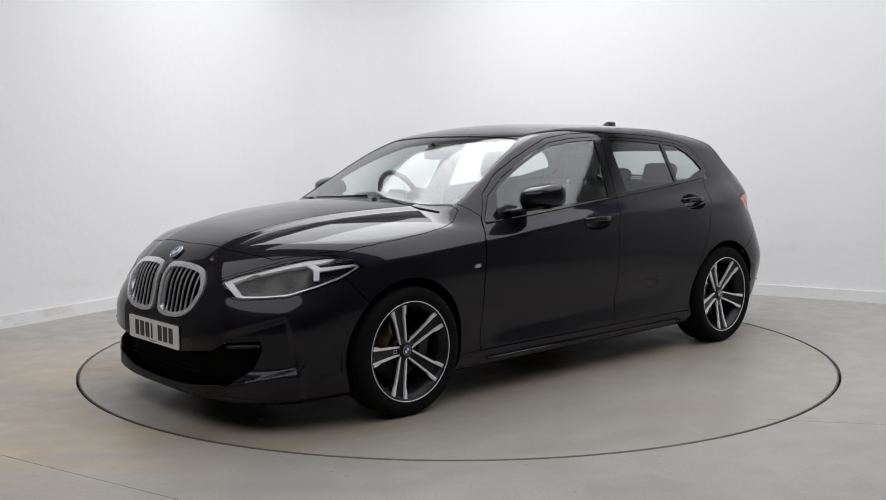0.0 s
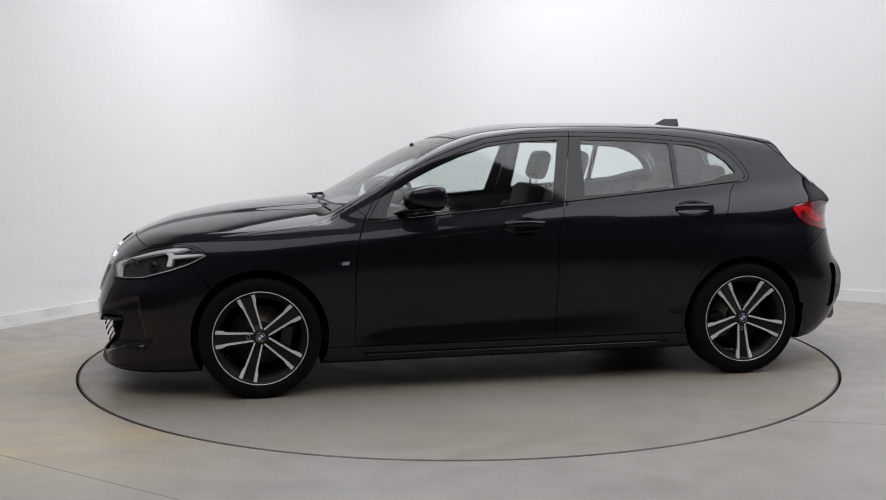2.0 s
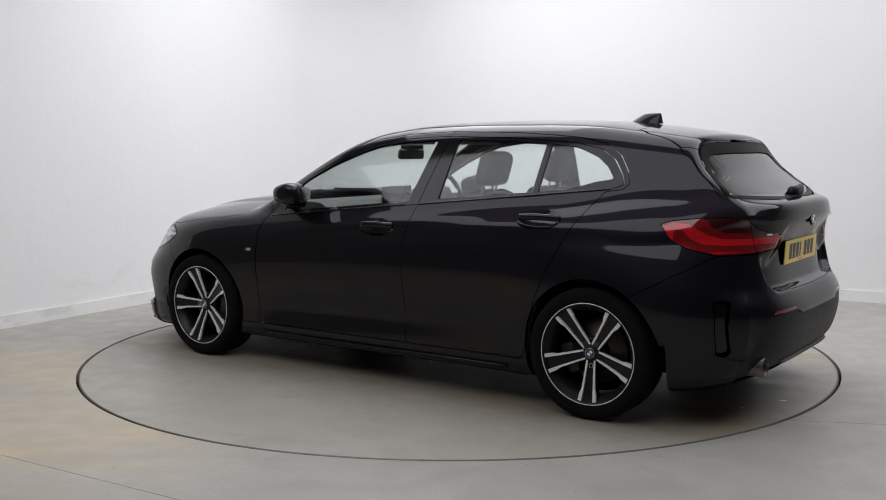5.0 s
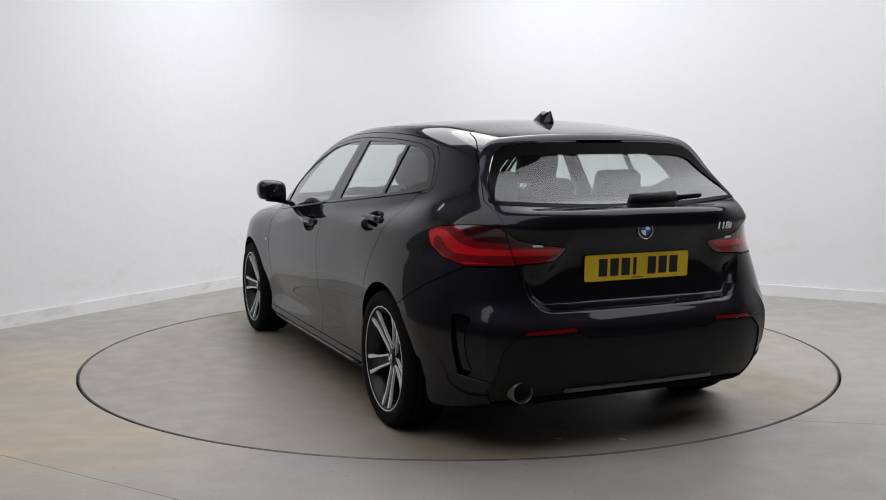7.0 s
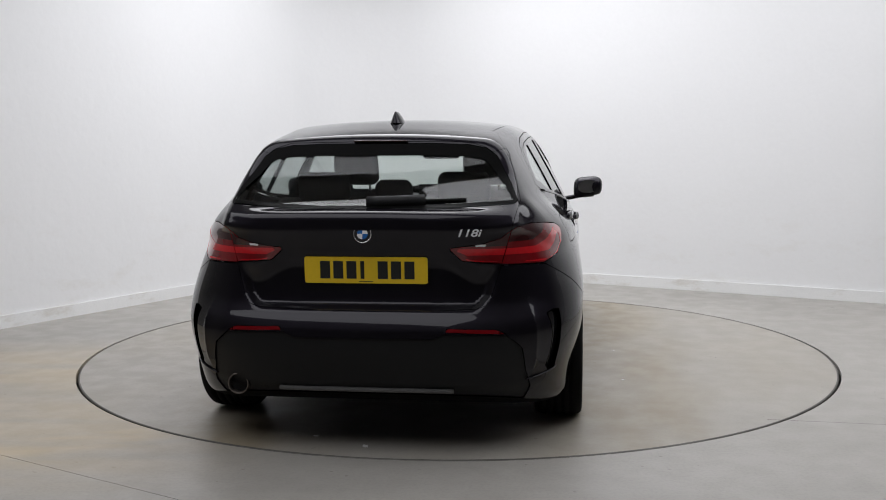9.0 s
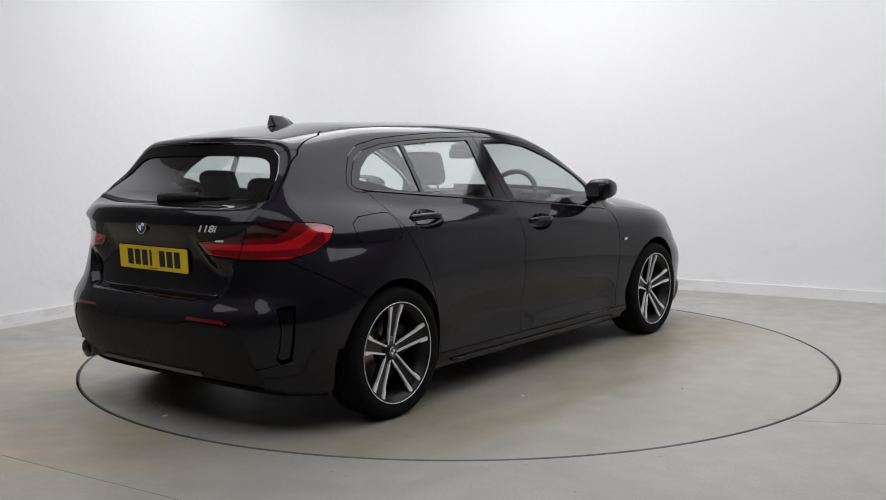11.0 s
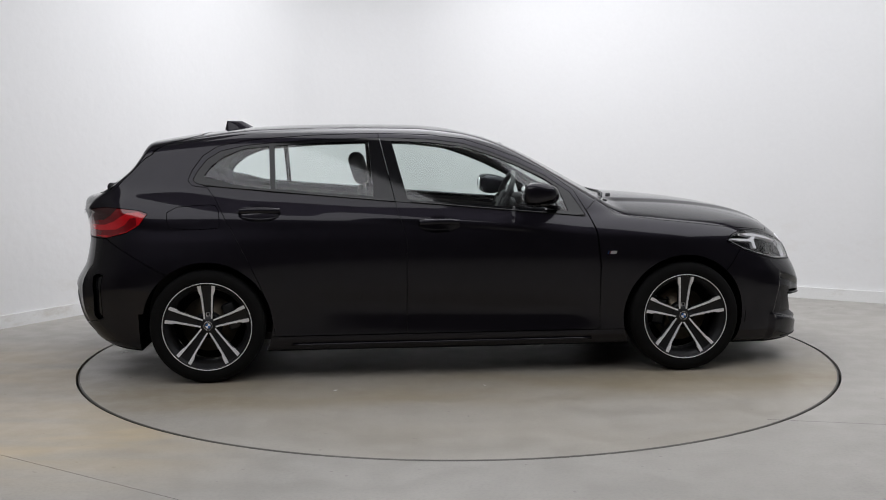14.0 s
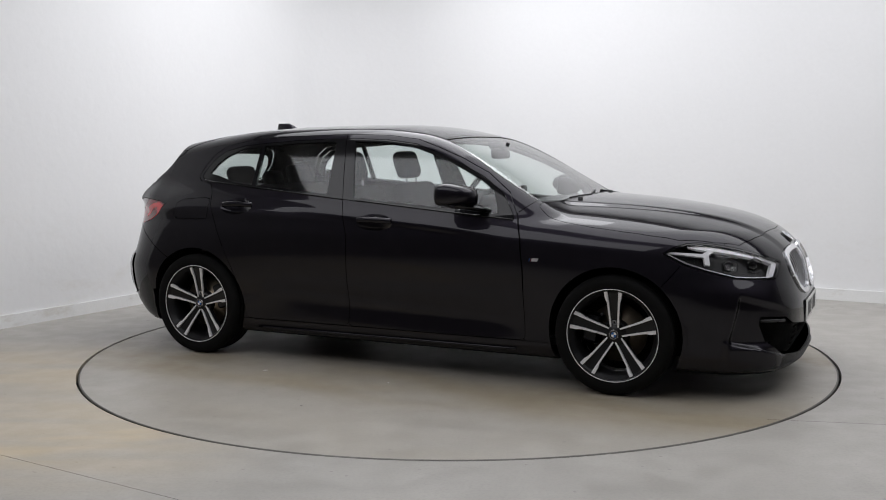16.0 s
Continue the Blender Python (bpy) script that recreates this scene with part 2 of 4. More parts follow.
tagged(mesh_object("turntable_pit", bm, PIT), "dark pit under the edge of the turntable", "floor pit", kind="structure")
turntable = new("turntable")
tagged(turntable, "round grey painted turntable set flush in the floor, with tyre marks", "turntable")
part("deck", turned([(0.001, 0), (1.0, 0), (RADIUS - .009, 0)], N), DISC, turntable, "grey painted deck with brown marks", smooth=False)
part("edge_ring", turned([(RADIUS - .009, 0), (RADIUS - .003, -.001), (RADIUS, -.004), (RADIUS, -.05)], N), DISC_EDGE, turntable, "worn dark steel edge ring", smooth=False)

COVE = .9      # radius of the rounded corner between the two white walls
DU, DW = 3.262, 3.215


def wall_path(piece, d, far=11.0, end=1.75):
    """The line of a white wall, or of their rounded corner, d metres behind its face."""
    centre = U * (DU - COVE) + W * (DW - COVE)
    if piece == "north":
        return [U * (DU + d) - W * far, U * (DU + d) + W * (DW - COVE)]
    if piece == "west":
        return [W * (DW + d) + U * (DU - COVE), W * (DW + d) - U * end]
    return [centre + (U * math.cos(radians(3.75 * i)) + W * math.sin(radians(3.75 * i))) * (COVE + d) for i in range(25)]


def wall_strip(name, piece, d0, d1, z0, z1, mat, label, category):
    bm = bmesh.new()
    (a, b), (c, d) = [[[bm.verts.new((q.x, q.y, z)) for q in wall_path(piece, dd)] for z in (z0, z1)] for dd in (d0, d1)]
    for i in range(len(a) - 1):
        for q, r in ((a, b), (b, d), (d, c), (c, a)):
            bm.faces.new((q[i], q[i + 1], r[i + 1], r[i]))
    ob = mesh_object(name, bm, mat)
    if piece == "corner":
        ob.modifiers.new("smooth", "EDGE_SPLIT").split_angle = radians(30)
        ob.data.shade_smooth()
    return tagged(ob, label, category, kind="structure")


for piece in ("north", "west", "corner"):
    wall_strip("wall_" + piece, piece, 0.0, .2, 0, CEIL, WALL, "white painted studio wall" if piece != "corner" else "white rounded corner between the studio walls", "wall")
    wall_strip("baseboard", piece, -.018, -.002, 0.0, .095, SKIRT, "white painted skirting board along the studio wall", "skirting board")
m60 = Matrix.Rotation(radians(60), 4, "Z")
tagged(mesh_object("ceiling", box(-11, 3.6, -11, 3.6, CEIL, CEIL + .2, m=m60), CEILING), "plain grey studio ceiling", "ceiling", kind="structure")
tagged(mesh_object("wall_south", box(-11.2, -11, -11, 3.6, 0, CEIL, m=m60), DARK_WALL), "plain grey wall behind the camera", "wall", kind="structure")
tagged(mesh_object("wall_east", box(-11, 3.6, -11.2, -11, 0, CEIL, m=m60), DARK_WALL), "plain grey wall beside the camera", "wall", kind="structure")

tagged(mesh_object("wall_west_end", box(-11, -1.752, DW, DW + .2, 0, CEIL, m=m60), DARK_WALL), "plain grey wall past the end of the white wall", "wall", kind="structure")

# saw-cut joints in the concrete, thin dark lines
for (x0, y0), (x1, y1) in (((-3.4, -1.29), (-.6, -2.96)), ((1.45, -1.66), (3.6, -2.05))):
    d = Vector((x1 - x0, y1 - y0, 0))
    m = Matrix.Translation((x0, y0, 0)) @ d.to_track_quat("X", "Z").to_matrix().to_4x4()
    tagged(mesh_object("floor_joint", box(0, d.length, -.0007, .0007, -.002, .0006, m=m), DISC_EDGE), "thin dark saw-cut joint in the concrete floor", "floor joint", kind="structure")
# scraps on the turntable
for x, y, r, turn, mat in ((-2.095, .155, .022, 20, SKIRT), (-1.971, .403, .014, 70, SKIRT), (-.113, -1.59, .006, 0, DISC_EDGE), (-.75, -1.003, .014, 40, SKIRT), (.045, -.984, .010, 110, SKIRT), (1.791, .587, .016, 30, SKIRT)):
    m = Matrix.Translation((x, y, .0006)) @ pose(0, 0, 0, 0, 0, turn)
    part("paint_chip", prism([(-r, -r * .4), (r * .2, -r * .6), (r, r * .1), (r * .1, r * .5), (-r * .8, r * .3)], .0015, m), mat, turntable, "small flake lying on the deck", smooth=False)


# ---- the car's outer form, as one smooth function: negative inside ----
def curve(pts):
    """A smooth function through (a, b) pairs."""
    a = np.array([q[0] for q in pts], float)
    b = np.array([q[1] for q in pts], float)
    d = np.diff(b) / np.diff(a)
    m = np.empty(len(a))
    m[0], m[-1] = d[0], d[-1]
    for i in range(1, len(a) - 1):
        m[i] = 0.0 if d[i - 1] * d[i] <= 0 else 2 * d[i - 1] * d[i] / (d[i - 1] + d[i])
    fine = np.linspace(a[0], a[-1], 900)
    i = np.clip(np.searchsorted(a, fine) - 1, 0, len(a) - 2)
    h = a[i + 1] - a[i]
    s = (fine - a[i]) / h
    val = b[i] * (1 + 2 * s) * (1 - s) ** 2 + m[i] * h * s * (1 - s) ** 2 + b[i + 1] * s * s * (3 - 2 * s) + m[i + 1] * h * s * s * (s - 1)
    k = np.hanning(31)
    k /= k.sum()
    pad = np.r_[2 * val[0] - val[15:0:-1], val, 2 * val[-1] - val[-2:-17:-1]]
    val = np.convolve(pad, k, "valid")
    return lambda x: np.interp(x, fine, val)


def smax(a, b, k):
    h = np.clip(0.5 + 0.5 * (a - b) / k, 0, 1)
    return b + (a - b) * h + k * h * (1 - h)


def bump(x, c, w):
    return np.exp(-((x - c) / w) ** 2)


def step(x, a, b):
    s = np.clip((x - a) / (b - a), 0, 1)
    return s * s * (3 - 2 * s)


side_z = curve([(0.05, .74), (0.12, .80), (0.17, .84), (0.22, .858), (0.30, .856), (0.42, .866), (0.55, .880), (0.66, .886), (0.76, .882), (0.84, .868), (0.92, .850), (1.0, .815), (1.2, .70)])
nose_z = curve([(0.0, 2.02), (0.10, 2.13), (0.16, 2.19), (0.22, 2.185), (0.33, 2.205), (0.45, 2.200), (0.55, 2.180), (0.66, 2.155), (0.76, 2.105), (0.9, 1.95), (1.1, 1.6)])
nose_n = curve([(0.0, 3.6), (0.2, 3.6), (0.3, 3.75), (0.45, 3.75), (0.53, 3.5), (0.62, 2.9), (0.70, 2.58), (0.78, 2.45), (1.1, 2.4)])
tail_z = curve([(0.0, -1.85), (0.16, -1.96), (0.25, -2.06), (0.31, -2.11), (0.38, -2.135), (0.46, -2.148), (0.52, -2.145), (0.56, -2.130), (0.60, -2.105), (0.64, -2.085), (0.70, -2.073), (0.77, -2.067), (0.84, -2.072), (0.90, -2.088), (0.94, -2.10), (1.0, -2.100), (1.06, -2.06), (1.2, -1.9)])
tail_n = curve([(0.0, 4.2), (0.35, 3.9), (0.56, 3.8), (0.72, 3.7), (0.93, 3.5), (1.2, 3.3)])
hood_x = curve([(-2.3, .95), (-2.1, 1.008), (-1.95, 1.037), (-1.7, 1.065), (-1.4, 1.08), (-1.0, 1.075), (-0.3, 1.05), (0.4, 1.012), (0.9, .995), (1.11, .982), (1.45, .950), (1.79, .890), (2.03, .795), (2.15, .71), (2.3, .55)])
roof_x = curve([(-2.0, 1.265), (-1.72, 1.335), (-1.467, 1.377), (-1.09, 1.421), (-0.84, 1.430), (-0.53, 1.434), (-0.21, 1.430), (0.10, 1.402), (0.3, 1.362), (0.6, 1.26), (1.2, 1.0)])
screen_z = curve([(0.8, 1.34), (0.985, 1.00), (1.088, .815), (1.183, .645), (1.268, .475), (1.334, .31), (1.40, .06), (1.5, -.4)])
green_x = curve([(-2.0, -.20), (-1.75, -.115), (-1.4, -.062), (-0.9, -.018), (-0.3, 0), (0.3, -.005), (0.75, -.045), (1.1, -.10), (1.4, -.16)])
back_z = curve([(0.85, -2.17), (1.033, -1.985), (1.17, -1.815), (1.31, -1.72), (1.5, -1.60)])
bottom_x = curve([(-2.3, .30), (-2.1, .24), (-1.8, .17), (-1.2, .155), (1.2, .15), (1.9, .125), (2.3, .12)])


def half_width(x, z):
    y = side_z(z)
    y = y + 0.022 * (bump(x, 1.335, .38) + bump(x, -1.335, .42)) * bump(z, .55, .25)
    y = y + 0.024 * bump(x, -1.76, .24) * bump(z, .50, .17)
    y = y - 0.012 * step(x, .2, 1.2) * step(z, .75, .9)
    y = y - 0.05 * step(-x, .9, 1.9) * step(z, .60, .95)
    crease = 0.86 + 0.045 * step(-x, -.8, 1.2)
    y = y + 0.0085 * np.exp(-np.sqrt((z - crease) ** 2 + .012 ** 2) / .03) * step(-x, -.9, -.3) * step(x, -1.75, -1.3)
    y = y - 0.013 * bump(z, .36 + .05 * step(-x, -.9, .9), .075) * step(x, -.95, -.6) * step(-x, -.95, -.6)
    return y


def body_field(x, y, z):
    y = np.abs(y)
    w = half_width(x, z)
    u = np.where(x > 0, np.maximum(x - 1.2, 0) / (nose_z(z) - 1.2), np.maximum(-1.2 - x, 0) / (-1.2 - tail_z(z)))
    n = np.where(x > 0, nose_n(z), tail_n(z))
    rho = (np.maximum(u, 1e-6) ** n + np.maximum(y / w, 1e-6) ** n) ** (1 / n)
    plan = (rho - 1) * .88
    # the front bumper's hollow duct panel and the blade under it
    phi = np.degrees(np.arctan2(y, np.maximum(x - 1.3, .05)))
    out = 49.9 + 11.5 * (.544 - z)
    duct = step(out - phi, -.8, 1.2) * step(phi, 31, 41) * step(.462 + .0045 * (phi - 33.6) - z, -.012, .03) * step(z, .26, .30)
    blade = step(phi, 28, 40) * step(55 - phi, 0, 2.5) * step(.222 + .0042 * (phi - 33.6) - z, -.008, .012)
    back_phi = np.degrees(np.arctan2(y, np.maximum(-1.2 - x, .05)))
    plan = plan - np.where(x < -1.4, .010 * np.exp(-np.abs(back_phi - 40.4) / 2.0) * step(z, .32, .40) * step(.66 - z, 0, .10), 0)
    # the tailgate lies deeper than the bumper's shelf and shoulders
    edge_y = .523 + .29 * np.maximum(z - .665, 0) - .9 * np.maximum(.665 - z, 0)
    well = step(.47 - y, 0, .17)
    recess = .036 * step(edge_y - y, -.006, .042) * step(z, .598, .634) * (1 - step(z, .70 + .07 * well, .80 + .13 * well))
    plan = plan + np.where(x < -1.5, recess, 0)
    plan = plan + np.where(x > 1.4, .020 * duct - .013 * blade, 0)
    dome = .012 * step(y - (.30 + .24 * (2.1 - x) / 1.2), .03, -.05) * step(x, .7, 1.0)
    flat = 1 - .5 * step(-x, 1.65, 2.0)
    top = (z - (hood_x(x) + dome - (.10 * y * y + .11 * y ** 4) * flat)) * .93
    low = smax(plan, top, .07 - .035 * step(-x, 1.75, 2.0))
    low = smax(low, bottom_x(x) - z, .03)
    side = (y - (.80 - .50 * (z - 1.0) - .12 * np.maximum(z - 1.0, 0) ** 2 + green_x(x))) * .88
    roof = z - (roof_x(x) - .011 - .10 * y * y - .06 * y ** 4)
    screen = (x - (screen_z(z) - .01 - .27 * y * y)) * .5
    back = (back_z(z) + .165 * y * y - x) * .72
    up = smax(smax(smax(roof, screen, .03), side, .07), back, .02)
    up = smax(up, .887 + (.775 - x) * .0893 - .10 - .09 * step(-x, .9, 1.5) - z, .03)
    return -smax(-low, -up, .025 + .065 * step(-x, 1.1, 1.65) * (1 - .85 * step(-x, 1.78, 1.95)))


# ---- from the form to a mesh, and from the mesh to panels with real gaps ----
def surface(h):
    """Half of the body's surface (y from 0 up) as points, normals and triangles, by surface nets."""
    ax = [np.arange(-2.24, 2.30, h), np.arange(-2.5 * h, 1.0, h), np.arange(0.06, 1.50, h)]
    f = np.stack([body_field(x, *np.meshgrid(ax[1], ax[2], indexing="ij")) for x in ax[0]]).astype(np.float32)
    s = f < 0
    nx, ny, nz = f.shape
    total, count = np.zeros((nx - 1, ny - 1, nz - 1, 3)), np.zeros((nx - 1, ny - 1, nz - 1))
    corners = [(i, j, k) for i in (0, 1) for j in (0, 1) for k in (0, 1)]
    cell = lambda a, c: a[c[0]:nx - 1 + c[0], c[1]:ny - 1 + c[1], c[2]:nz - 1 + c[2]]
    for a in corners:
        for d in range(3):
            if a[d]:
                continue
            b = tuple(1 if q == d else a[q] for q in range(3))
            fa, fb = cell(f, a), cell(f, b)
            cut = cell(s, a) != cell(s, b)
            w = np.where(cut, fa / np.where(cut, fa - fb, 1), 0)
            for q in range(3):
                total[..., q] += np.where(cut, a[q] + (w if q == d else 0), 0)
            count += cut
    used = count > 0
    ids = np.full(used.shape, -1)
    ids[used] = np.arange(used.sum())
    where = np.argwhere(used)
    v = (where + total[used] / count[used][:, None]) * h + np.array([ax[0][0], ax[1][0], ax[2][0]])
    quads = []
    for d in range(3):
        e, g = [q for q in range(3) if q != d]
        sl = [slice(1, -1)] * 3
        sl[d] = slice(0, -1)
        nxt = list(sl)
        nxt[d] = slice(1, None)
        a, b = s[tuple(sl)], s[tuple(nxt)]
        at = np.argwhere(a != b)
        flip = a[tuple(at.T)]
        at[:, e] += 1
        at[:, g] += 1
        ring = []
        for de, dg in ((-1, -1), (0, -1), (0, 0), (-1, 0)):
            c = at.copy()
            c[:, e] += de
            c[:, g] += dg
            ring.append(ids[tuple(c.T)])
        ring = np.stack(ring, 1)
        turn = flip if d != 1 else ~flip
        ring[~turn] = ring[~turn][:, ::-1]
        quads.append(ring)
    quads = np.concatenate(quads)
    quads = quads[(quads >= 0).all(1)]
    tris = np.concatenate([quads[:, [0, 1, 2]], quads[:, [0, 2, 3]]])
    for _ in range(4):
        fv, g = slope(v)
        v = v - np.clip(fv, -h, h)[:, None] * g / np.maximum((g * g).sum(1), .05)[:, None]
    g = slope(v)[1]
    return v, g / np.linalg.norm(g, axis=1)[:, None], tris


def slope(v, e=1.5e-3):
    x, y, z = v.T
    f = body_field(x, y, z)
    g = np.stack([body_field(x + e, y, z) - body_field(x - e, y, z), body_field(x, y + e, z) - body_field(x, y - e, z), body_field(x, y, z + e) - body_field(x, y, z - e)], 1) / (2 * e)
    return f, g


def clip(mesh, f):
    """The piece of a mesh where f, a value for each point, is negative."""
    v, n, t = mesh
    f = np.where(np.abs(f) < 1e-6, 1e-6, f)
    inside = f < 0
    c = inside[t].sum(1)
    whole = t[c == 3]

    def rolled(sel, lone):
        q = t[sel]
        k = np.argmax(inside[q] == lone, axis=1)
        return np.stack([q[np.arange(len(q)), (k + i) % 3] for i in range(3)], 1)

    one, two = rolled(c == 1, True), rolled(c == 2, False)
    pairs = np.concatenate([one[:, [0, 1]], one[:, [0, 2]], two[:, [0, 1]], two[:, [0, 2]]])
    if len(pairs) == 0:
        return compact(v, n, whole)
    pairs = np.sort(pairs, 1)
    key, back = np.unique(pairs[:, 0].astype(np.int64) * len(v) + pairs[:, 1], return_inverse=True)
    a, b = key // len(v), key % len(v)
    w = (f[a] / (f[a] - f[b]))[:, None]
    fresh_n = n[a] * (1 - w) + n[b] * w
    fresh_n /= np.linalg.norm(fresh_n, axis=1)[:, None]
    back = back.reshape(-1) + len(v)
    i, j = len(one), len(two)
    ab, ac, db, dc = back[:i], back[i:2 * i], back[2 * i:2 * i + j], back[2 * i + j:]
    tris = np.concatenate([whole, np.stack([one[:, 0], ab, ac], 1), np.stack([db, two[:, 1], two[:, 2]], 1), np.stack([db, two[:, 2], dc], 1)])
    return compact(np.concatenate([v, v[a] * (1 - w) + v[b] * w]), np.concatenate([n, fresh_n]), tris)


def compact(v, n, t):
    used = np.unique(t)
    new_id = np.zeros(len(v), int)
    new_id[used] = np.arange(len(used))
    return v[used], n[used], new_id[t]


def outline_distance(pts, p):
    """Signed distance to a closed outline, negative inside, for pairs p."""
    pts = np.array(pts, float)
    best, odd = np.full(len(p), 1e9), np.zeros(len(p), bool)
    for a, b in zip(pts, np.roll(pts, -1, 0)):
        d = b - a
        w = np.clip(((p - a) @ d) / max(d @ d, 1e-12), 0, 1)
        best = np.minimum(best, np.hypot(*(p - a - w[:, None] * d).T))
        if a[1] != b[1]:
            odd ^= ((a[1] > p[:, 1]) != (b[1] > p[:, 1])) & (p[:, 0] < d[0] * (p[:, 1] - a[1]) / d[1] + a[0])
    return np.where(odd, -best, best)


def rounded(pts, times=2):
    """An outline with its corners rounded."""
    for _ in range(times):
        out = []
        for a, b in zip(pts, pts[1:] + pts[:1]):
            out += [(a[0] * .75 + b[0] * .25, a[1] * .75 + b[1] * .25), (a[0] * .25 + b[0] * .75, a[1] * .25 + b[1] * .75)]
        pts = out
    return pts


def nose_view(v):
    return np.stack([np.arctan2(v[:, 1], v[:, 0] - 1.3) * .85, v[:, 2]], 1)


def tail_view(v):
    return np.stack([np.arctan2(v[:, 1], -1.2 - v[:, 0]) * .85, v[:, 2]], 1)


def degrees_out(pts):
    return [(radians(a) * .85, z) for a, z in pts]


def cut(mesh, pts, view, only, gap=.0018):
    """Splits a mesh by an outline in a view: what lies inside, and the rest, with a gap between."""
    v = mesh[0]
    p = {"side": v[:, [0, 2]], "top": v[:, :2], "end": v[:, 1:], "nose": nose_view(v), "tail": tail_view(v)}[view]
    d = np.where(only(v, mesh[1]), outline_distance(pts, p), 1.0)
    return clip(mesh, d + gap), clip(mesh, gap - d)


def refined(mesh, times=2):
    """The same sheet with each triangle cut in four."""
    v, n, t = mesh
    for _ in range(times):
        e = np.sort(np.concatenate([t[:, [0, 1]], t[:, [1, 2]], t[:, [2, 0]]]), 1)
        key, back = np.unique(e[:, 0].astype(np.int64) * len(v) + e[:, 1], return_inverse=True)
        a, b = key // len(v), key % len(v)
        mid = n[a] + n[b]
        k = len(t)
        ab, bc, ca = (back.reshape(-1)[i * k:(i + 1) * k] + len(v) for i in range(3))
        t = np.concatenate([np.stack([t[:, 0], ab, ca], 1), np.stack([ab, t[:, 1], bc], 1), np.stack([ca, bc, t[:, 2]], 1), np.stack([ab, bc, ca], 1)])
        v, n = np.concatenate([v, (v[a] + v[b]) / 2]), np.concatenate([n, mid / np.linalg.norm(mid, axis=1)[:, None]])
    return v, n, t


def pushed(mesh, d):
    return mesh[0] - mesh[1] * d, mesh[1], mesh[2]


def mirrored(mesh):
    k = np.array([1, -1, 1])
    return mesh[0] * k, mesh[1] * k, mesh[2][:, ::-1]


def joined(*meshes):
    off, out = 0, []
    for m in meshes:
        out.append(m[2] + off)
        off += len(m[0])
    return np.concatenate([m[0] for m in meshes]), np.concatenate([m[1] for m in meshes]), np.concatenate(out)


def panel(name, mesh, mat, parent, label="", rim=.016):
    """A sheet with a folded rim of that depth along its edges, as an object."""
    v, n, t = mesh
    e = np.concatenate([t[:, [0, 1]], t[:, [1, 2]], t[:, [2, 0]]])
    key = e.min(1).astype(np.int64) * len(v) + e.max(1)
    _, at, cnt = np.unique(key, return_index=True, return_counts=True)
    edge = e[at[cnt == 1]]
    edge = edge[~((np.abs(v[edge[:, 0], 1]) < 1e-5) & (np.abs(v[edge[:, 1], 1]) < 1e-5))]
    verts, faces, norms = v, t, n[t.reshape(-1)]
    if rim and len(edge):
        k, off = len(edge), len(v)
        a, b = edge[:, 0], edge[:, 1]
        quad = np.concatenate([v[a], v[b], v[a] - n[a] * rim, v[b] - n[b] * rim])
        out = np.cross(v[b] - v[a], n[a])
        out /= np.maximum(np.linalg.norm(out, axis=1), 1e-9)[:, None]
        i = np.arange(k) + off
        f1, f2 = np.stack([i + k, i, i + 2 * k], 1), np.stack([i + k, i + 2 * k, i + 3 * k], 1)
        verts, faces = np.concatenate([v, quad]), np.concatenate([t, f1, f2])
        norms = np.concatenate([norms, np.repeat(out, 3, 0), np.repeat(out, 3, 0)])
    data = bpy.data.meshes.new(name)
    data.from_pydata(verts.tolist(), [], faces.tolist())
    data.materials.append(mat)
    data.shade_smooth()
    if len(norms) == len(data.loops):
        data.normals_split_custom_set(norms.tolist())
    ob = new(name, data)
    ob.parent = parent
    ob.visible_shadow = mat not in (CLEAR, SCREEN, SIDE_GLASS, REAR_GLASS)
    if label:
        tagged(ob, label)
    return ob


# ---- the car: panels ----
car = new("car")
tagged(car, "black metallic five-door hatchback with two-tone alloy wheels parked on the turntable", "car")
AXLE = 1.335
everywhere = lambda v, n: np.ones(len(v), bool)
half = surface(.0108)
half = clip(half, -half[0][:, 1])
for sign in (1, -1):
    v = half[0]
    d = .350 - np.hypot(v[:, 0] - sign * AXLE, v[:, 2] - .315)
    if sign < 0:  # the bumper ends behind the rear wheel with an upright edge
        d = np.maximum(d, np.minimum(np.minimum(v[:, 0] + 1.705, .385 - v[:, 2]), -AXLE - v[:, 0]))
    half = clip(half, np.where(v[:, 1] > .42, d, -1.0))
under, half = clip(half, (half[1][:, 2] + .75)), clip(half, -(half[1][:, 2] + .75))

# side windows, one long opening with glass and gloss black pillars
DLO = [(.772, .890), (.69, 1.02), (.55, 1.115), (.40, 1.187), (.25, 1.247), (.096, 1.297), (-.10, 1.322), (-.32, 1.331), (-.44, 1.331), (-.75, 1.322), (-.97, 1.307),
       (-1.13, 1.293), (-1.27, 1.262), (-1.345, 1.215), (-1.395, 1.15), (-1.418, 1.103), (-1.40, 1.085), (-1.338, 1.072), (-.98, 1.034), (-.42, .989), (-.22, .970), (.4, .920)]
green = lambda v, n: (n[:, 1] > .45) & (v[:, 2] > .85)
dlo, half = cut(half, DLO, "side", green)


def window(mesh, front, rear):
    """How far points lie outside a pane between two slanting lines (x at belt, x at roof)."""
    v = mesh[0]
    w = (v[:, 2] - .95) / .38
    d = outline_distance(DLO, v[:, [0, 2]]) + .017 + .026 * step(-v[:, 0], 1.12, 1.32)
    return np.maximum(d, np.maximum(rear[0] + (rear[1] - rear[0]) * w - v[:, 0], v[:, 0] - front[0] - (front[1] - front[0]) * w))


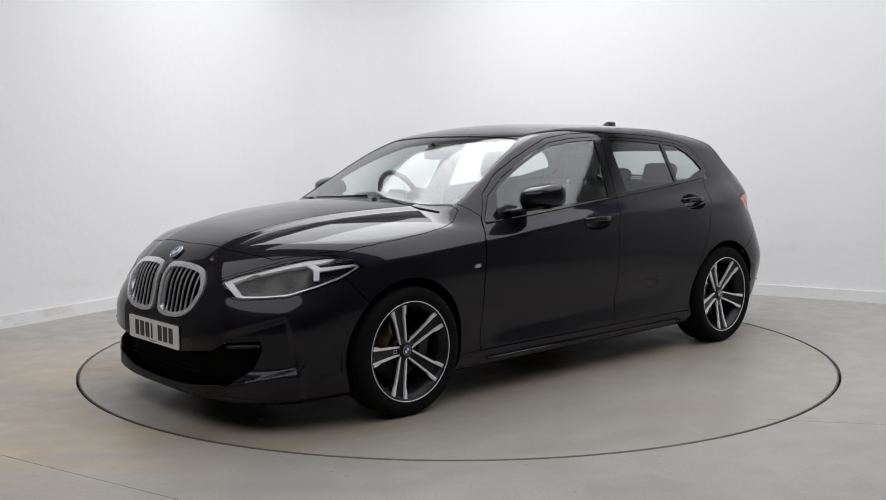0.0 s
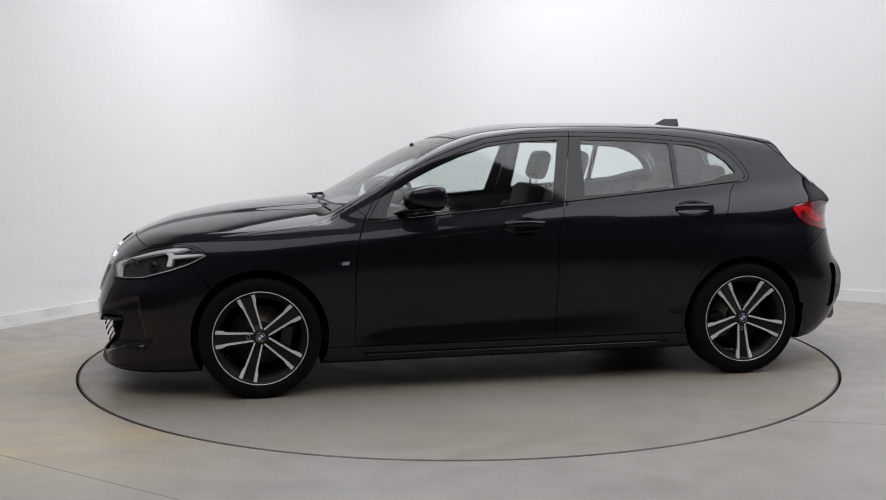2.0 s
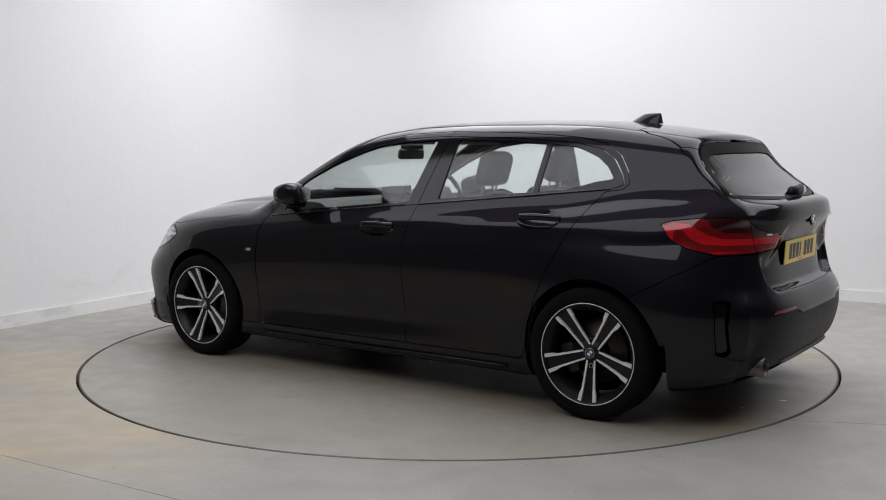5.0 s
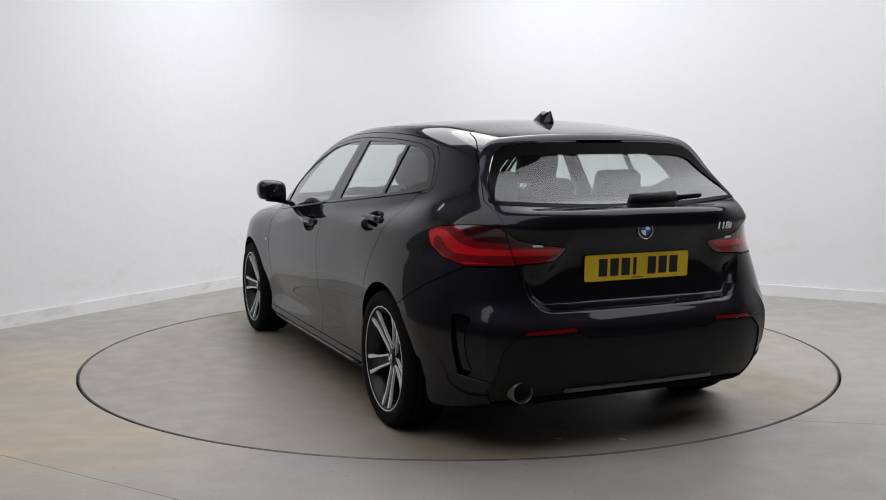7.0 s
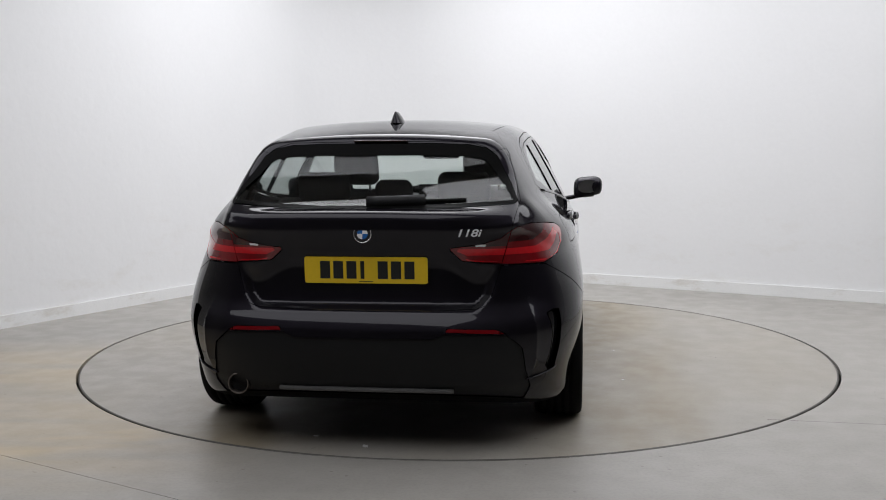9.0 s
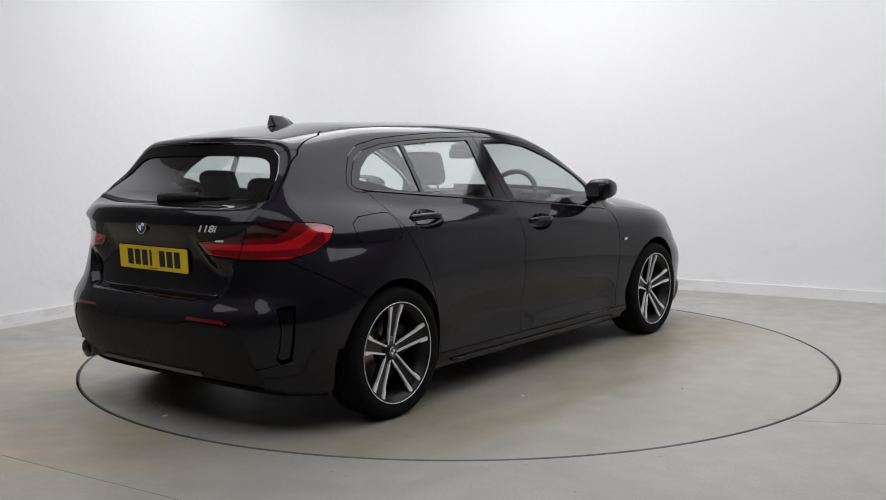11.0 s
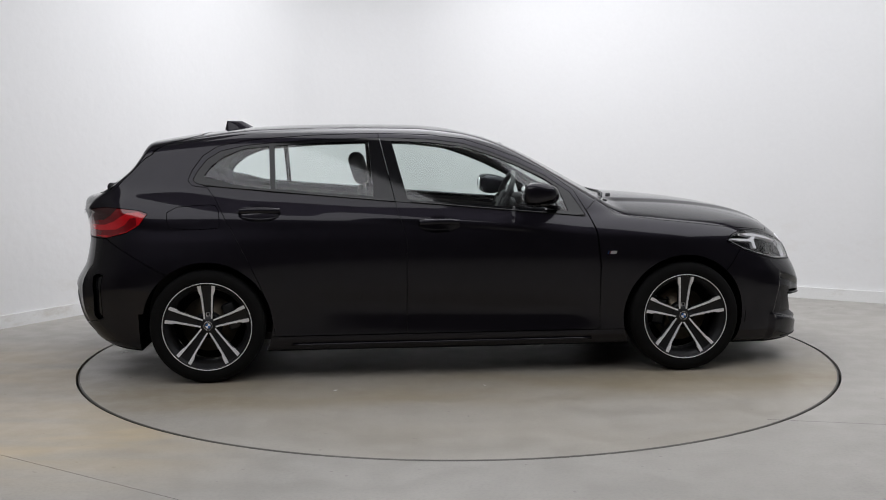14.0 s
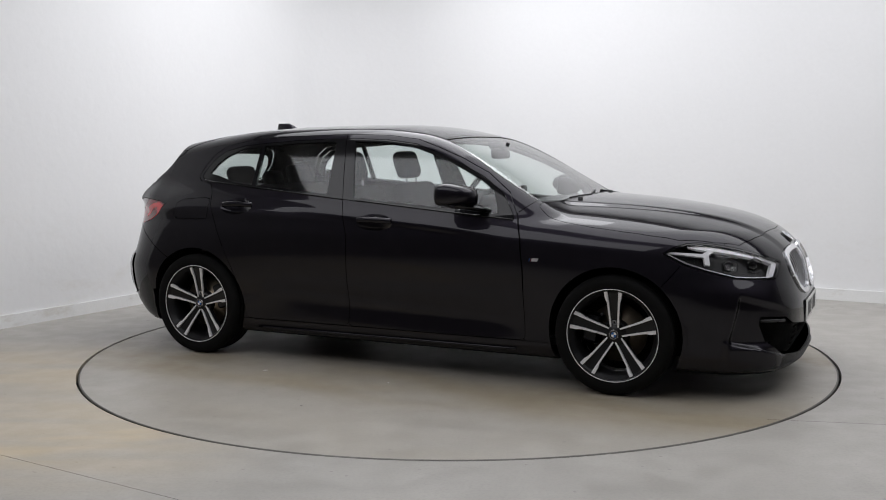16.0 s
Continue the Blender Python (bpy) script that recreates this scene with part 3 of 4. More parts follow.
panes, pillar = [], dlo
for lines in (((.66, .52), (-.222, -.318)), ((-.415, -.445), (-.955, -.972)), ((-.985, -1.002), (-1.6, -1.6))):
    panes.append(pushed(clip(dlo, window(dlo, *lines)), .005))
    pillar = clip(pillar, -window(pillar, *lines))
glass_front, glass_rear, glass_quarter = panes
w = (pillar[0][:, 2] - .97) / .364
seam = pillar[0][:, 0] - (-.30 - .083 * w)
trim_front, trim_rear = clip(pillar, .002 - seam), clip(pillar, seam + .002)

# windscreen, rear window, lamps
screen, half = cut(half, [(.995, -.2), (.995, 0), (.978, .25), (.935, .5), (.868, .682), (.82, .686), (.60, .652), (.40, .598), (.245, .548), (.262, .35), (.278, 0), (.278, -.2)], "top",
                   lambda v, n: (v[:, 2] > .88) & (v[:, 0] > .15) & (n[:, 2] > .2))
REAR_PANE = [(-.2, 1.292), (.25, 1.291), (.40, 1.285), (.475, 1.270), (.522, 1.237), (.592, 1.115), (.621, 1.050), (.610, 1.038), (.40, 1.026), (.2, 1.018), (-.2, 1.018)]
rear_glass, half = cut(half, REAR_PANE, "end",
                       lambda v, n: (v[:, 0] < -1.62) & (n[:, 0] < -.25))
HEAD = degrees_out([(28.5, .680), (34.5, .606), (37, .602), (43.6, .607), (50, .614), (58, .647), (65, .682), (72, .738), (68.5, .770), (64, .787), (60, .790), (55, .783), (48, .764), (43, .745), (35, .712)])
head_lens, half = cut(half, HEAD, "nose", lambda v, n: v[:, 0] > 1.4)
head_lens = refined(head_lens)
TAIL = degrees_out([(60.5, .925), (57, .942), (50, .953), (44, .957), (38.5, .946), (34.5, .900), (30, .880), (22.5, .863), (22.5, .852), (25.5, .808), (36, .793), (47, .790), (54, .82), (58.5, .865)])
tail_lens, half = cut(half, TAIL, "tail", lambda v, n: v[:, 0] < -1.4)
tail_lens = refined(tail_lens, 1)

GATE = [(-.2, 1.384), (.20, 1.380), (.46, 1.353), (.505, 1.335), (.545, 1.285), (.572, 1.245), (.605, 1.14), (.632, 1.05), (.622, 1.015), (.603, .94), (.55, .75), (.523, .665), (.50, .628), (.46, .614), (.30, .608), (-.2, .603)]
# strip along the gate outline, to back the gap
gate_seam = clip(half, np.where(half[0][:, 0] < -1.38, np.abs(outline_distance(GATE, half[0][:, 1:])) - .016, 1.0))
gate, half = cut(half, GATE, "end", lambda v, n: v[:, 0] < -1.38, gap=.0009)
lens_gate, lens_quarter = cut(tail_lens, GATE, "end", everywhere)
spoiler, gate = cut(gate, [(-.2, 1.5), (-.2, 1.303), (.40, 1.296), (.475, 1.272), (.50, 1.25), (.535, 1.262), (.7, 1.3), (.7, 1.5)], "end", everywhere, gap=.0006)

HOOD = [(2.008, -.2), (2.008, 0), (1.987, .32), (1.95, .50), (1.91, .61), (1.80, .700), (1.64, .782), (1.50, .808), (1.36, .818), (1.2, .815), (1.05, .795), (.95, .765), (.88, .728), (.884, .69), (.930, .55), (.998, .3), (1.02, 0), (1.02, -.2)]
hood, half = cut(half, HOOD, "top", lambda v, n: (v[:, 2] > .7) & (v[:, 0] > .8) & (n[:, 2] > .1))
cowl, half = cut(half, [(1.04, -.2), (1.04, 0), (1.015, .3), (.95, .55), (.905, .69), (.868, .682), (.935, .5), (.978, .25), (.99, -.2)], "top", lambda v, n: (v[:, 2] > .88) & (n[:, 2] > .2) & (v[:, 0] > .8), gap=.0006)
KIDNEY = rounded([(.016, .56), (.020, .715), (.065, .741), (.25, .737), (.335, .715), (.385, .640), (.362, .572), (.325, .528), (.24, .494), (.10, .488), (.03, .505)], 1)
grille, half = cut(half, KIDNEY, "end", lambda v, n: v[:, 0] > 1.9)
grille = refined(grille, 1)
INTAKE = degrees_out([(-8, .345), (14, .340), (30, .375), (34, .415), (43, .425), (43.5, .385), (41, .300), (34, .222), (16, .186), (-8, .176)])
intake, half = cut(half, INTAKE, "nose", lambda v, n: v[:, 0] > 1.8)
front_bumper, half = cut(half, degrees_out([(-12, .95), (45, .95), (52, .74), (66, .69), (71, .60), (77, .50), (86, .40), (86, 0), (-12, 0)]), "nose", lambda v, n: v[:, 0] > 1.36)
lower_lip, front_bumper = cut(front_bumper, degrees_out([(-12, 0), (-12, .192), (16, .196), (30, .214), (34, .205), (36, .15), (38, 0)]), "nose", everywhere, gap=.0006)
VENT = degrees_out([(48.8, .594), (46.8, .598), (44.4, .586), (45.0, .555), (45.5, .49), (45.0, .42), (44.2, .366), (45.2, .346), (47.6, .350), (48.4, .45)])
vent_pocket, half = cut(half, VENT, "tail", lambda v, n: v[:, 0] < -1.5)
rear_bumper, half = cut(half, degrees_out([(-12, .606), (22, .611), (28, .622), (30.5, .66), (33.5, .789), (47, .786), (58, .70), (72, .57), (84, .45), (84, 0), (-12, 0)]), "tail", lambda v, n: v[:, 0] < -1.42)
REFLECTOR = degrees_out([(20, .528), (33, .517), (33.5, .523), (31, .536), (20.5, .543)])
reflector, rear_bumper = cut(rear_bumper, REFLECTOR, "tail", everywhere, gap=.0008)
diffuser, rear_bumper = cut(rear_bumper, degrees_out([(-12, .497), (17, .500), (20, .521), (33.5, .512), (37, .46), (38.5, .36), (41, .28), (41, .0), (-12, 0)]), "tail", everywhere, gap=.0008)

side = lambda v, n: n[:, 1] > .2
door_front, half = cut(half, [(.850, .26), (.842, .62), (.822, .80), (.790, .885), (.775, .92), (.715, 1.03), (.57, 1.135), (.41, 1.213), (.25, 1.275), (.10, 1.323), (-.10, 1.348), (-.389, 1.358), (-.30, .97), (-.243, .775), (-.245, .255), (-.22, .245), (.83, .245)], "side", side)
door_rear, half = cut(half, [(-.389, 1.358), (-.75, 1.349), (-.98, 1.334), (-1.14, 1.319), (-1.29, 1.288), (-1.37, 1.235), (-1.425, 1.155), (-1.446, 1.10), (-1.42, 1.072), (-1.335, 1.060), (-1.29, 1.0), (-1.206, .858), (-1.116, .684), (-1.047, .535), (-.995, .382), (-.975, .27), (-.96, .245), (-.27, .245), (-.243, .265), (-.243, .775), (-.30, .97)], "side", side)
sill, half = cut(half, [(1.02, .0), (1.02, .243), (-1.02, .243), (-1.02, 0)], "side", everywhere)
fender, half = cut(half, [(.846, .20), (.846, .62), (.826, .80), (.794, .885), (.78, .92), (.86, .985), (.90, 1.02), (1.9, 1.0), (1.9, .1), (.846, .1)], "side", everywhere)
FUEL = rounded([(-1.545, .955), (-1.33, .972), (-1.27, .965), (-1.255, .855), (-1.28, .842), (-1.515, .840), (-1.54, .86)], 1)
roof, half = cut(half, [(.235, -.2), (.235, .538), (-.2, .535), (-.8, .53), (-1.2, .505), (-1.425, .478), (-1.425, -.2)], "top", lambda v, n: (v[:, 2] > 1.25) & (n[:, 2] > .4))
flap, half_right = cut(mirrored(half), [(x, z) for x, z in FUEL], "side", everywhere)


# dished cups behind the door handles
CUPS = ((-.062, .853, .118, .048), (-1.045, .924, .118, .048))


def cup(mesh, x, z, rx, rz):
    v = mesh[0]
    d = np.where(mesh[1][:, 1] > .3, (np.hypot((v[:, 0] - x) / rx, (v[:, 2] - z) / rz) - 1) * rz, 1.0)
    inside, rest = clip(mesh, d), clip(mesh, -d)
    v, n, t = inside
    r = np.hypot((v[:, 0] - x) / rx, (v[:, 2] - z) / rz)
    depth = .034 * np.clip(1 - r ** 2, 0, 1) ** .7
    tilt = n + np.stack([(v[:, 0] - x) / rx * .5, 0 * r, (v[:, 2] - z) / rz * -.9], 1) * np.clip(r, 0, 1)[:, None] * -1
    return (v - n * depth[:, None], tilt / np.linalg.norm(tilt, axis=1)[:, None], t), rest


cup_front, door_front = cup(door_front, *CUPS[0])
cup_rear, door_rear = cup(door_rear, *CUPS[1])


def both(mesh):
    return joined(mesh, mirrored(mesh))


body = panel("body_shell", joined(half, half_right), PAINT, car)
panel("fuel_flap", flap, PAINT, car)
panel("bonnet", both(hood), PAINT, car)
panel("roof_panel", both(roof), PAINT, car)
panel("cowl", both(cowl), SATIN_BLACK, car, "black plastic cowl under the windscreen")
panel("windscreen", both(pushed(screen, .004)), SCREEN, car, "clear windscreen", rim=.005)
front_bumper_ob = panel("front_bumper", both(front_bumper), PAINT, car)
panel("lower_lip", both(lower_lip), SATIN_BLACK, front_bumper_ob, "satin black lower lip under the intake")
# added black backing: stops light showing through the tailgate gap
panel("tailgate_gap_backing", both(pushed(gate_seam, .014)), LINER, car, "black strip added behind the tailgate gap to keep it dark", rim=0)
rear_bumper_ob = panel("rear_bumper", both(rear_bumper), PAINT, car)
panel("diffuser", both(pushed(diffuser, .006)), SATIN_BLACK, rear_bumper_ob, "satin black lower bumper insert")
tailgate = panel("tailgate", both(gate), PAINT, car)
panel("rear_window", both(pushed(rear_glass, .004)), REAR_GLASS, tailgate, "tinted rear window", rim=.005)
panel("spoiler", both(pushed(spoiler, -.002)), PAINT, tailgate, rim=.03)
panel("underbody", both(under), LINER, car, rim=0)

for k, flip in (("left", lambda m: m), ("right", mirrored)):
    s = 1 if k == "left" else -1
    panel("front_wing", flip(fender), PAINT, car)
    panel("side_skirt", flip(sill), PAINT, car)
    fd = panel("front_door", flip(door_front), PAINT, car)
    rd = panel("rear_door", flip(door_rear), PAINT, car)
    panel("handle_cup", flip(cup_front), PAINT, fd, "dished cup behind the handle", rim=0)
    panel("handle_cup", flip(cup_rear), PAINT, rd, "dished cup behind the handle", rim=0)
    panel("window_trim", flip(trim_front), GLOSS_BLACK, fd, "gloss black window surround")
    panel("window_trim", flip(trim_rear), GLOSS_BLACK, rd, "gloss black window surround")
    panel("window_glass", flip(glass_front), SIDE_GLASS, fd, "lightly tinted side window", rim=.004)
    panel("window_glass", flip(glass_rear), SIDE_GLASS, rd, "lightly tinted side window", rim=.004)
    panel("quarter_glass", flip(glass_quarter), SIDE_GLASS, rd, "small rear quarter window", rim=.004)
    for ob, mesh in ((fd, door_front), (rd, door_rear)):
        v = mesh[0]
        w = clip(mesh, v[:, 2] - (.887 + (.775 - v[:, 0]) * .0893 - .012))
        panel("door_lining", flip(pushed(w, .05)), TRIM, ob, "dark inner door lining", rim=0)
    panel("vent_pocket", flip(pushed(vent_pocket, .018)), GLOSS_BLACK, rear_bumper_ob, "gloss black bumper vent", rim=-.018)
    # wheel arch liners
    for ax in (AXLE, -AXLE):
        m = Matrix.Translation((ax, s * .62, .315)) @ pose(0, 0, 0, 90, 0, 0)
        part("arch_liner", turned([(.02, .25 * s), (.372, .25 * s), (.372, -.225 * s)], 40, m=m, arc=(-8, 188)), LINER, car, "black wheel arch liner")


# ---- wheels ----
def wheel(x, s, first):
    """A wheel at x on the side s, its face outwards."""
    root = new("wheel")
    root.parent = car
    root.matrix_basis = Matrix.Translation((x, s * .79, .312)) @ (pose(0, 0, 0, -90, 0, 0) if s > 0 else pose(0, 0, 0, 90, 0, 0))
    tagged(root, "alloy wheel with five pairs of machined spokes and low-profile tyre")
    prof = [(.228, -.098), (.245, -.104), (.268, -.111), (.295, -.108), (.306, -.096), (.311, -.075)]
    for g in (-.052, -.018, .018, .052):
        prof += [(.3125, g - .006), (.306, g - .0045), (.306, g + .0045), (.3125, g + .006)]
    prof += [(.311, .075), (.306, .096), (.295, .108), (.268, .111), (.245, .104), (.228, .098)]
    part("tyre", turned(prof, 96), RUBBER, root, "black low-profile tyre")
    rim = part("rim", turned([(.222, -.10), (.236, -.10), (.236, -.09), (.222, -.075), (.205, -.06), (.200, .04), (.216, .080), (.226, .088), (.229, .098), (.236, .103), (.240, .103), (.2405, .099), (.236, .094)], 96), GREY_ALLOY, root, "dark grey rim barrel")
    part("rim_edge", turned([(.2372, .1030), (.2386, .1042), (.2410, .1042), (.2414, .100), (.2386, .0990)], 96, closed=True), MACHINED, rim, "machined rim edge")
    part("hub", turned([(.001, .062), (.028, .062), (.034, .058), (.070, .050), (.076, .02), (.07, -.02)], 48), GREY_ALLOY, rim)
    for i in range(5):
        a = first + 72 * i
        for side_ in (-1, 1):
            dark, bright, m = bmesh.new(), bmesh.new(), Matrix.Rotation(radians(a), 4, "Z")
            # a dark channelled spoke, and the bright machined edge that widens towards the rim
            for bm_, sec, drop in ((dark, [(.035, 0, .0235, .046), (.075, 0, .0255, .054), (.12, 0, .0290, .063), (.17, 0, .033, .072), (.20, 0, .0425, .078), (.2325, 0, .0480, .087)], .032),
                                   (bright, [(.036, .0150, .0235, .0565), (.075, .0172, .0260, .0645), (.12, .0202, .0298, .0735), (.168, .0236, .0342, .0825), (.190, .0262, .0430, .0885), (.2335, .0300, .0488, .0985)], .012)):
                rings = []
                for r, w0, w1, h in sec:
                    lo, hi = sorted((side_ * w0, side_ * w1))
                    rings.append([bm_.verts.new(m @ Vector(q)) for q in ((r, lo, h - drop), (r, lo, h), (r, hi, h), (r, hi, h - drop))])
                for p, q in zip(rings, rings[1:]):
                    for k in range(4):
                        bm_.faces.new((p[k], p[(k + 1) % 4], q[(k + 1) % 4], q[k]))
                bm_.faces.new(rings[0])
                bm_.faces.new(rings[-1])
            part("spoke", dark, GREY_ALLOY, rim, smooth=False)
            part("spoke_face", bright, MACHINED, rim, "bright machined spoke edge", smooth=False)
        bolt = turned([(.001, .058), (.008, .058), (.0095, .05), (.0095, .04)], 10, m=Matrix.Rotation(radians(a + 36), 4, "Z") @ Matrix.Translation((.055, 0, 0)))
        part("wheel_bolt", bolt, LINER, root)
    em = Matrix.Rotation(radians(first), 4, "Z") @ Matrix.Translation((.062, 0, .0535))
    part("spoke_emblem", tube([em @ Vector(q) for q in ((-.009, -.008, 0), (.009, -.008, .002), (.009, .008, .002), (-.009, .008, 0))], .0022, 6, closed=True), SATIN_SILVER, rim, "small square emblem", smooth=False)
    cap = part("centre_cap", turned([(.001, .0675), (.024, .0675), (.0275, .064), (.028, .058)], 32), SATIN_BLACK, root)
    badge(cap, Matrix.Translation((0, 0, .0677)), .0235)
    disc = part("brake_disc", turned([(.05, -.012), (.06, .006), (.075, .006), (.078, -.010), (.152, -.010), (.152, -.034), (.05, -.034)], 64), DISC_METAL, root, "steel brake disc")
    caliper = box(.095, .168, -.075, .075, -.045, .028, .012, m=Matrix.Rotation(radians(170 if x > 0 else 20), 4, "Z"))
    part("brake_caliper", caliper, LAMP_GREY, root, "grey brake caliper")
    part("backing_plate", turned([(.001, -.05), (.20, -.05)], 48), LINER, root)
    return root


def badge(parent, m, r):
    """A round badge: chrome ring, black band, blue and white quarters, without letters."""
    part("badge_ring", turned([(r * .93, 0), (r * .93, .0022), (r, .0022), (r * 1.02, 0)], 40, m=m), CHROME, parent, "chrome badge ring")
    part("badge_band", turned([(r * .60, .0012), (r * .94, .0012)], 40, m=m), PLATE_INK, parent)
    for i in range(4):
        pts = [(0, 0)] + [(r * .6 * math.cos(radians(90 * i + 9 * k)), r * .6 * math.sin(radians(90 * i + 9 * k))) for k in range(11)]
        part("badge_quarter", prism(pts, .0016, m), BADGE_BLUE if i % 2 else BADGE_WHITE, parent, smooth=False)
    if r > .03:
        for turn in (50, 90, 130):
            q = m @ pose(0, 0, 0, 0, 0, turn) @ Matrix.Translation((r * .77, 0, .0012))
            part("badge_block", prism([(-r * .10, -r * .11), (r * .10, -r * .11), (r * .10, r * .11), (-r * .10, r * .11)], .0006, q), BADGE_WHITE, parent, smooth=False)


for x in (AXLE, -AXLE):
    for s in (1, -1):
        wheel(x, s, 0 if x > 0 and s > 0 else 90)


# ---- places on the body ----
def reach(origin, way, lo, hi):
    """How far from origin along way the body's surface lies."""
    for _ in range(40):
        mid = (lo + hi) / 2
        q = origin + way * mid
        if body_field(q.x, q.y, q.z) < 0:
            lo = mid
        else:
            hi = mid
    return lo


def on_nose(phi, z, d=0.0):
    o, w = Vector((1.3, 0, z)), Vector((math.cos(radians(phi)), math.sin(radians(phi)), 0))
    return o + w * (reach(o, w, .2, 1.2) + d)


def on_tail(phi, z, d=0.0):
    o, w = Vector((-1.2, 0, z)), Vector((-math.cos(radians(phi)), math.sin(radians(phi)), 0))
    return o + w * (reach(o, w, .2, 1.2) + d)


def on_front(y, z, d=0.0):
    o, w = Vector((1.3, y, z)), Vector((1, 0, 0))
    return o + w * (reach(o, w, 0, 1.2) + d)


def on_back(y, z, d=0.0):
    o, w = Vector((-1.3, y, z)), Vector((-1, 0, 0))
    return o + w * (reach(o, w, 0, 1.2) + d)


def on_side(x, z, d=0.0):
    o, w = Vector((x, 0, z)), Vector((0, 1, 0))
    return o + w * (reach(o, w, .2, 1.1) + d)


def on_top(x, y, d=0.0):
    o, w = Vector((x, y, .6)), Vector((0, 0, 1))
    return o + w * (reach(o, w, 0, 1.0) + d)


def flipped(q, s):
    return Vector((q[0], q[1] * s, q[2]))


def sub(mesh, pts, view):
    """The piece of a lamp's lens inside an outline."""
    return cut(mesh, pts, view, everywhere, gap=0.0)[0]


# ---- lamps ----
for s, flip in ((1, lambda m: m), (-1, mirrored)):
    lamp = panel("headlamp", flip(pushed(head_lens, .05)), LAMP_GREY, car, "clear-lensed headlamp with white light guides", rim=-.05)
    panel("lens", flip(pushed(head_lens, .001)), CLEAR, lamp, "clear lens", rim=.004)
    d = outline_distance(HEAD, nose_view(head_lens[0]))
    edge = clip(head_lens, -(d + .0075))
    panel("seal", flip(pushed(edge, -.0015)), GLOSS_BLACK, lamp, "black lamp edge", rim=.01)
    top = degrees_out([(31, .683), (35.5, .704), (43.5, .734), (48.5, .753), (55, .772), (60, .780), (63.5, .778), (60, .762), (55, .754), (48.5, .737), (43, .719), (36, .692), (34, .678)])
    panel("light_guide", flip(pushed(sub(head_lens, top, "nose"), .012)), LAMP_WHITE, lamp, "white daytime light guide", rim=.02)
    front = degrees_out([(30, .680), (35.3, .617), (37.5, .617), (33.2, .680)])
    panel("light_guide", flip(pushed(sub(head_lens, front, "nose"), .012)), LAMP_WHITE, lamp, "white daytime light guide", rim=.02)
    hook = degrees_out([(54, .762), (57, .735), (57, .685), (58.6, .687), (58.8, .725), (69, .742), (70, .737), (71, .745), (69, .752), (59, .742), (57, .762)])
    panel("light_guide", flip(pushed(sub(head_lens, hook, "nose"), .014)), LAMP_WHITE, lamp, "white hooked light guide", rim=.02)
    low_edge = degrees_out([(37, .613), (43.6, .615), (50, .622), (58, .655), (65, .689), (71, .735), (70, .738), (64.5, .697), (58, .664), (50, .630), (43.6, .622), (37, .620)])
    panel("chrome_strip", flip(pushed(sub(head_lens, low_edge, "nose"), .008)), SATIN_SILVER, lamp, "thin bright lower strip", rim=.01)
    for phi in (40.5, 50.0):
        c = flipped(on_nose(phi, .668, -.040), s)
        w = Vector((math.cos(radians(phi)), s * math.sin(radians(phi)), 0))
        m = Matrix.Translation(c) @ w.to_track_quat("Z", "Y").to_matrix().to_4x4()
        part("projector", turned([(.001, .004), (.014, .0035), (.024, .001), (.031, -.004), (.033, -.010)], 6, m=m @ pose(0, 0, 0, 0, 0, 30)), GLOSS_BLACK, lamp, "dark projector lens")
        six = [m @ Vector((.044 * math.cos(radians(60 * i + 30)) * 1.15, .040 * math.sin(radians(60 * i + 30)), .006)) for i in range(6)]
        part("projector_frame", tube(six, .003, 6, closed=True), LAMP_GREY, lamp, "grey hexagonal frame", smooth=False)
    for q in ("quarter", "gate"):
        src, parent = (lens_quarter, car) if q == "quarter" else (lens_gate, tailgate)
        lamp = panel("tail_lamp", flip(src), RED_DARK, parent, "dark red tail lamp with a bright L-shaped bar", rim=.03)
        bar = degrees_out([(60, .915), (57.2, .933), (53.5, .928), (49, .882), (45, .862), (36, .858), (24.5, .860), (24, .850), (26.5, .832), (36, .832), (45, .833), (50, .838), (53, .862), (55, .90), (57, .905), (57.5, .86), (54, .826), (49, .805), (36, .803), (28, .812), (26, .820), (26.5, .812), (29, .806), (47, .797), (55, .825), (59, .87)])
        got = sub(src, bar, "tail")
        if len(got[2]):
            panel("light_bar", flip(pushed(got, -.0012)), RED_LENS, lamp, "bright red light bar", rim=.002)
        dark = degrees_out([(43, .962), (43, .885), (39, .868), (21, .868), (21, .962)]) if q == "gate" else degrees_out([(50, .965), (47.5, .915), (44, .888), (28, .880), (28, .965)])
        got = sub(src, dark, "tail")
        if len(got[2]):
            panel("smoked_lens", flip(pushed(got, -.0006)), RED_SMOKED, lamp, "smoked upper lens", rim=.001)
        if q == "gate":
            panel("reverse_lamp", flip(pushed(sub(src, degrees_out([(30.8, .868), (28.4, .868), (28.4, .877), (31.0, .877)]), "tail"), -.001)), LAMP_WHITE, lamp, "pale reversing lamp", rim=.002)
    panel("reflector", flip(reflector), RED_DARK, rear_bumper_ob, "narrow red reflector", rim=.01)

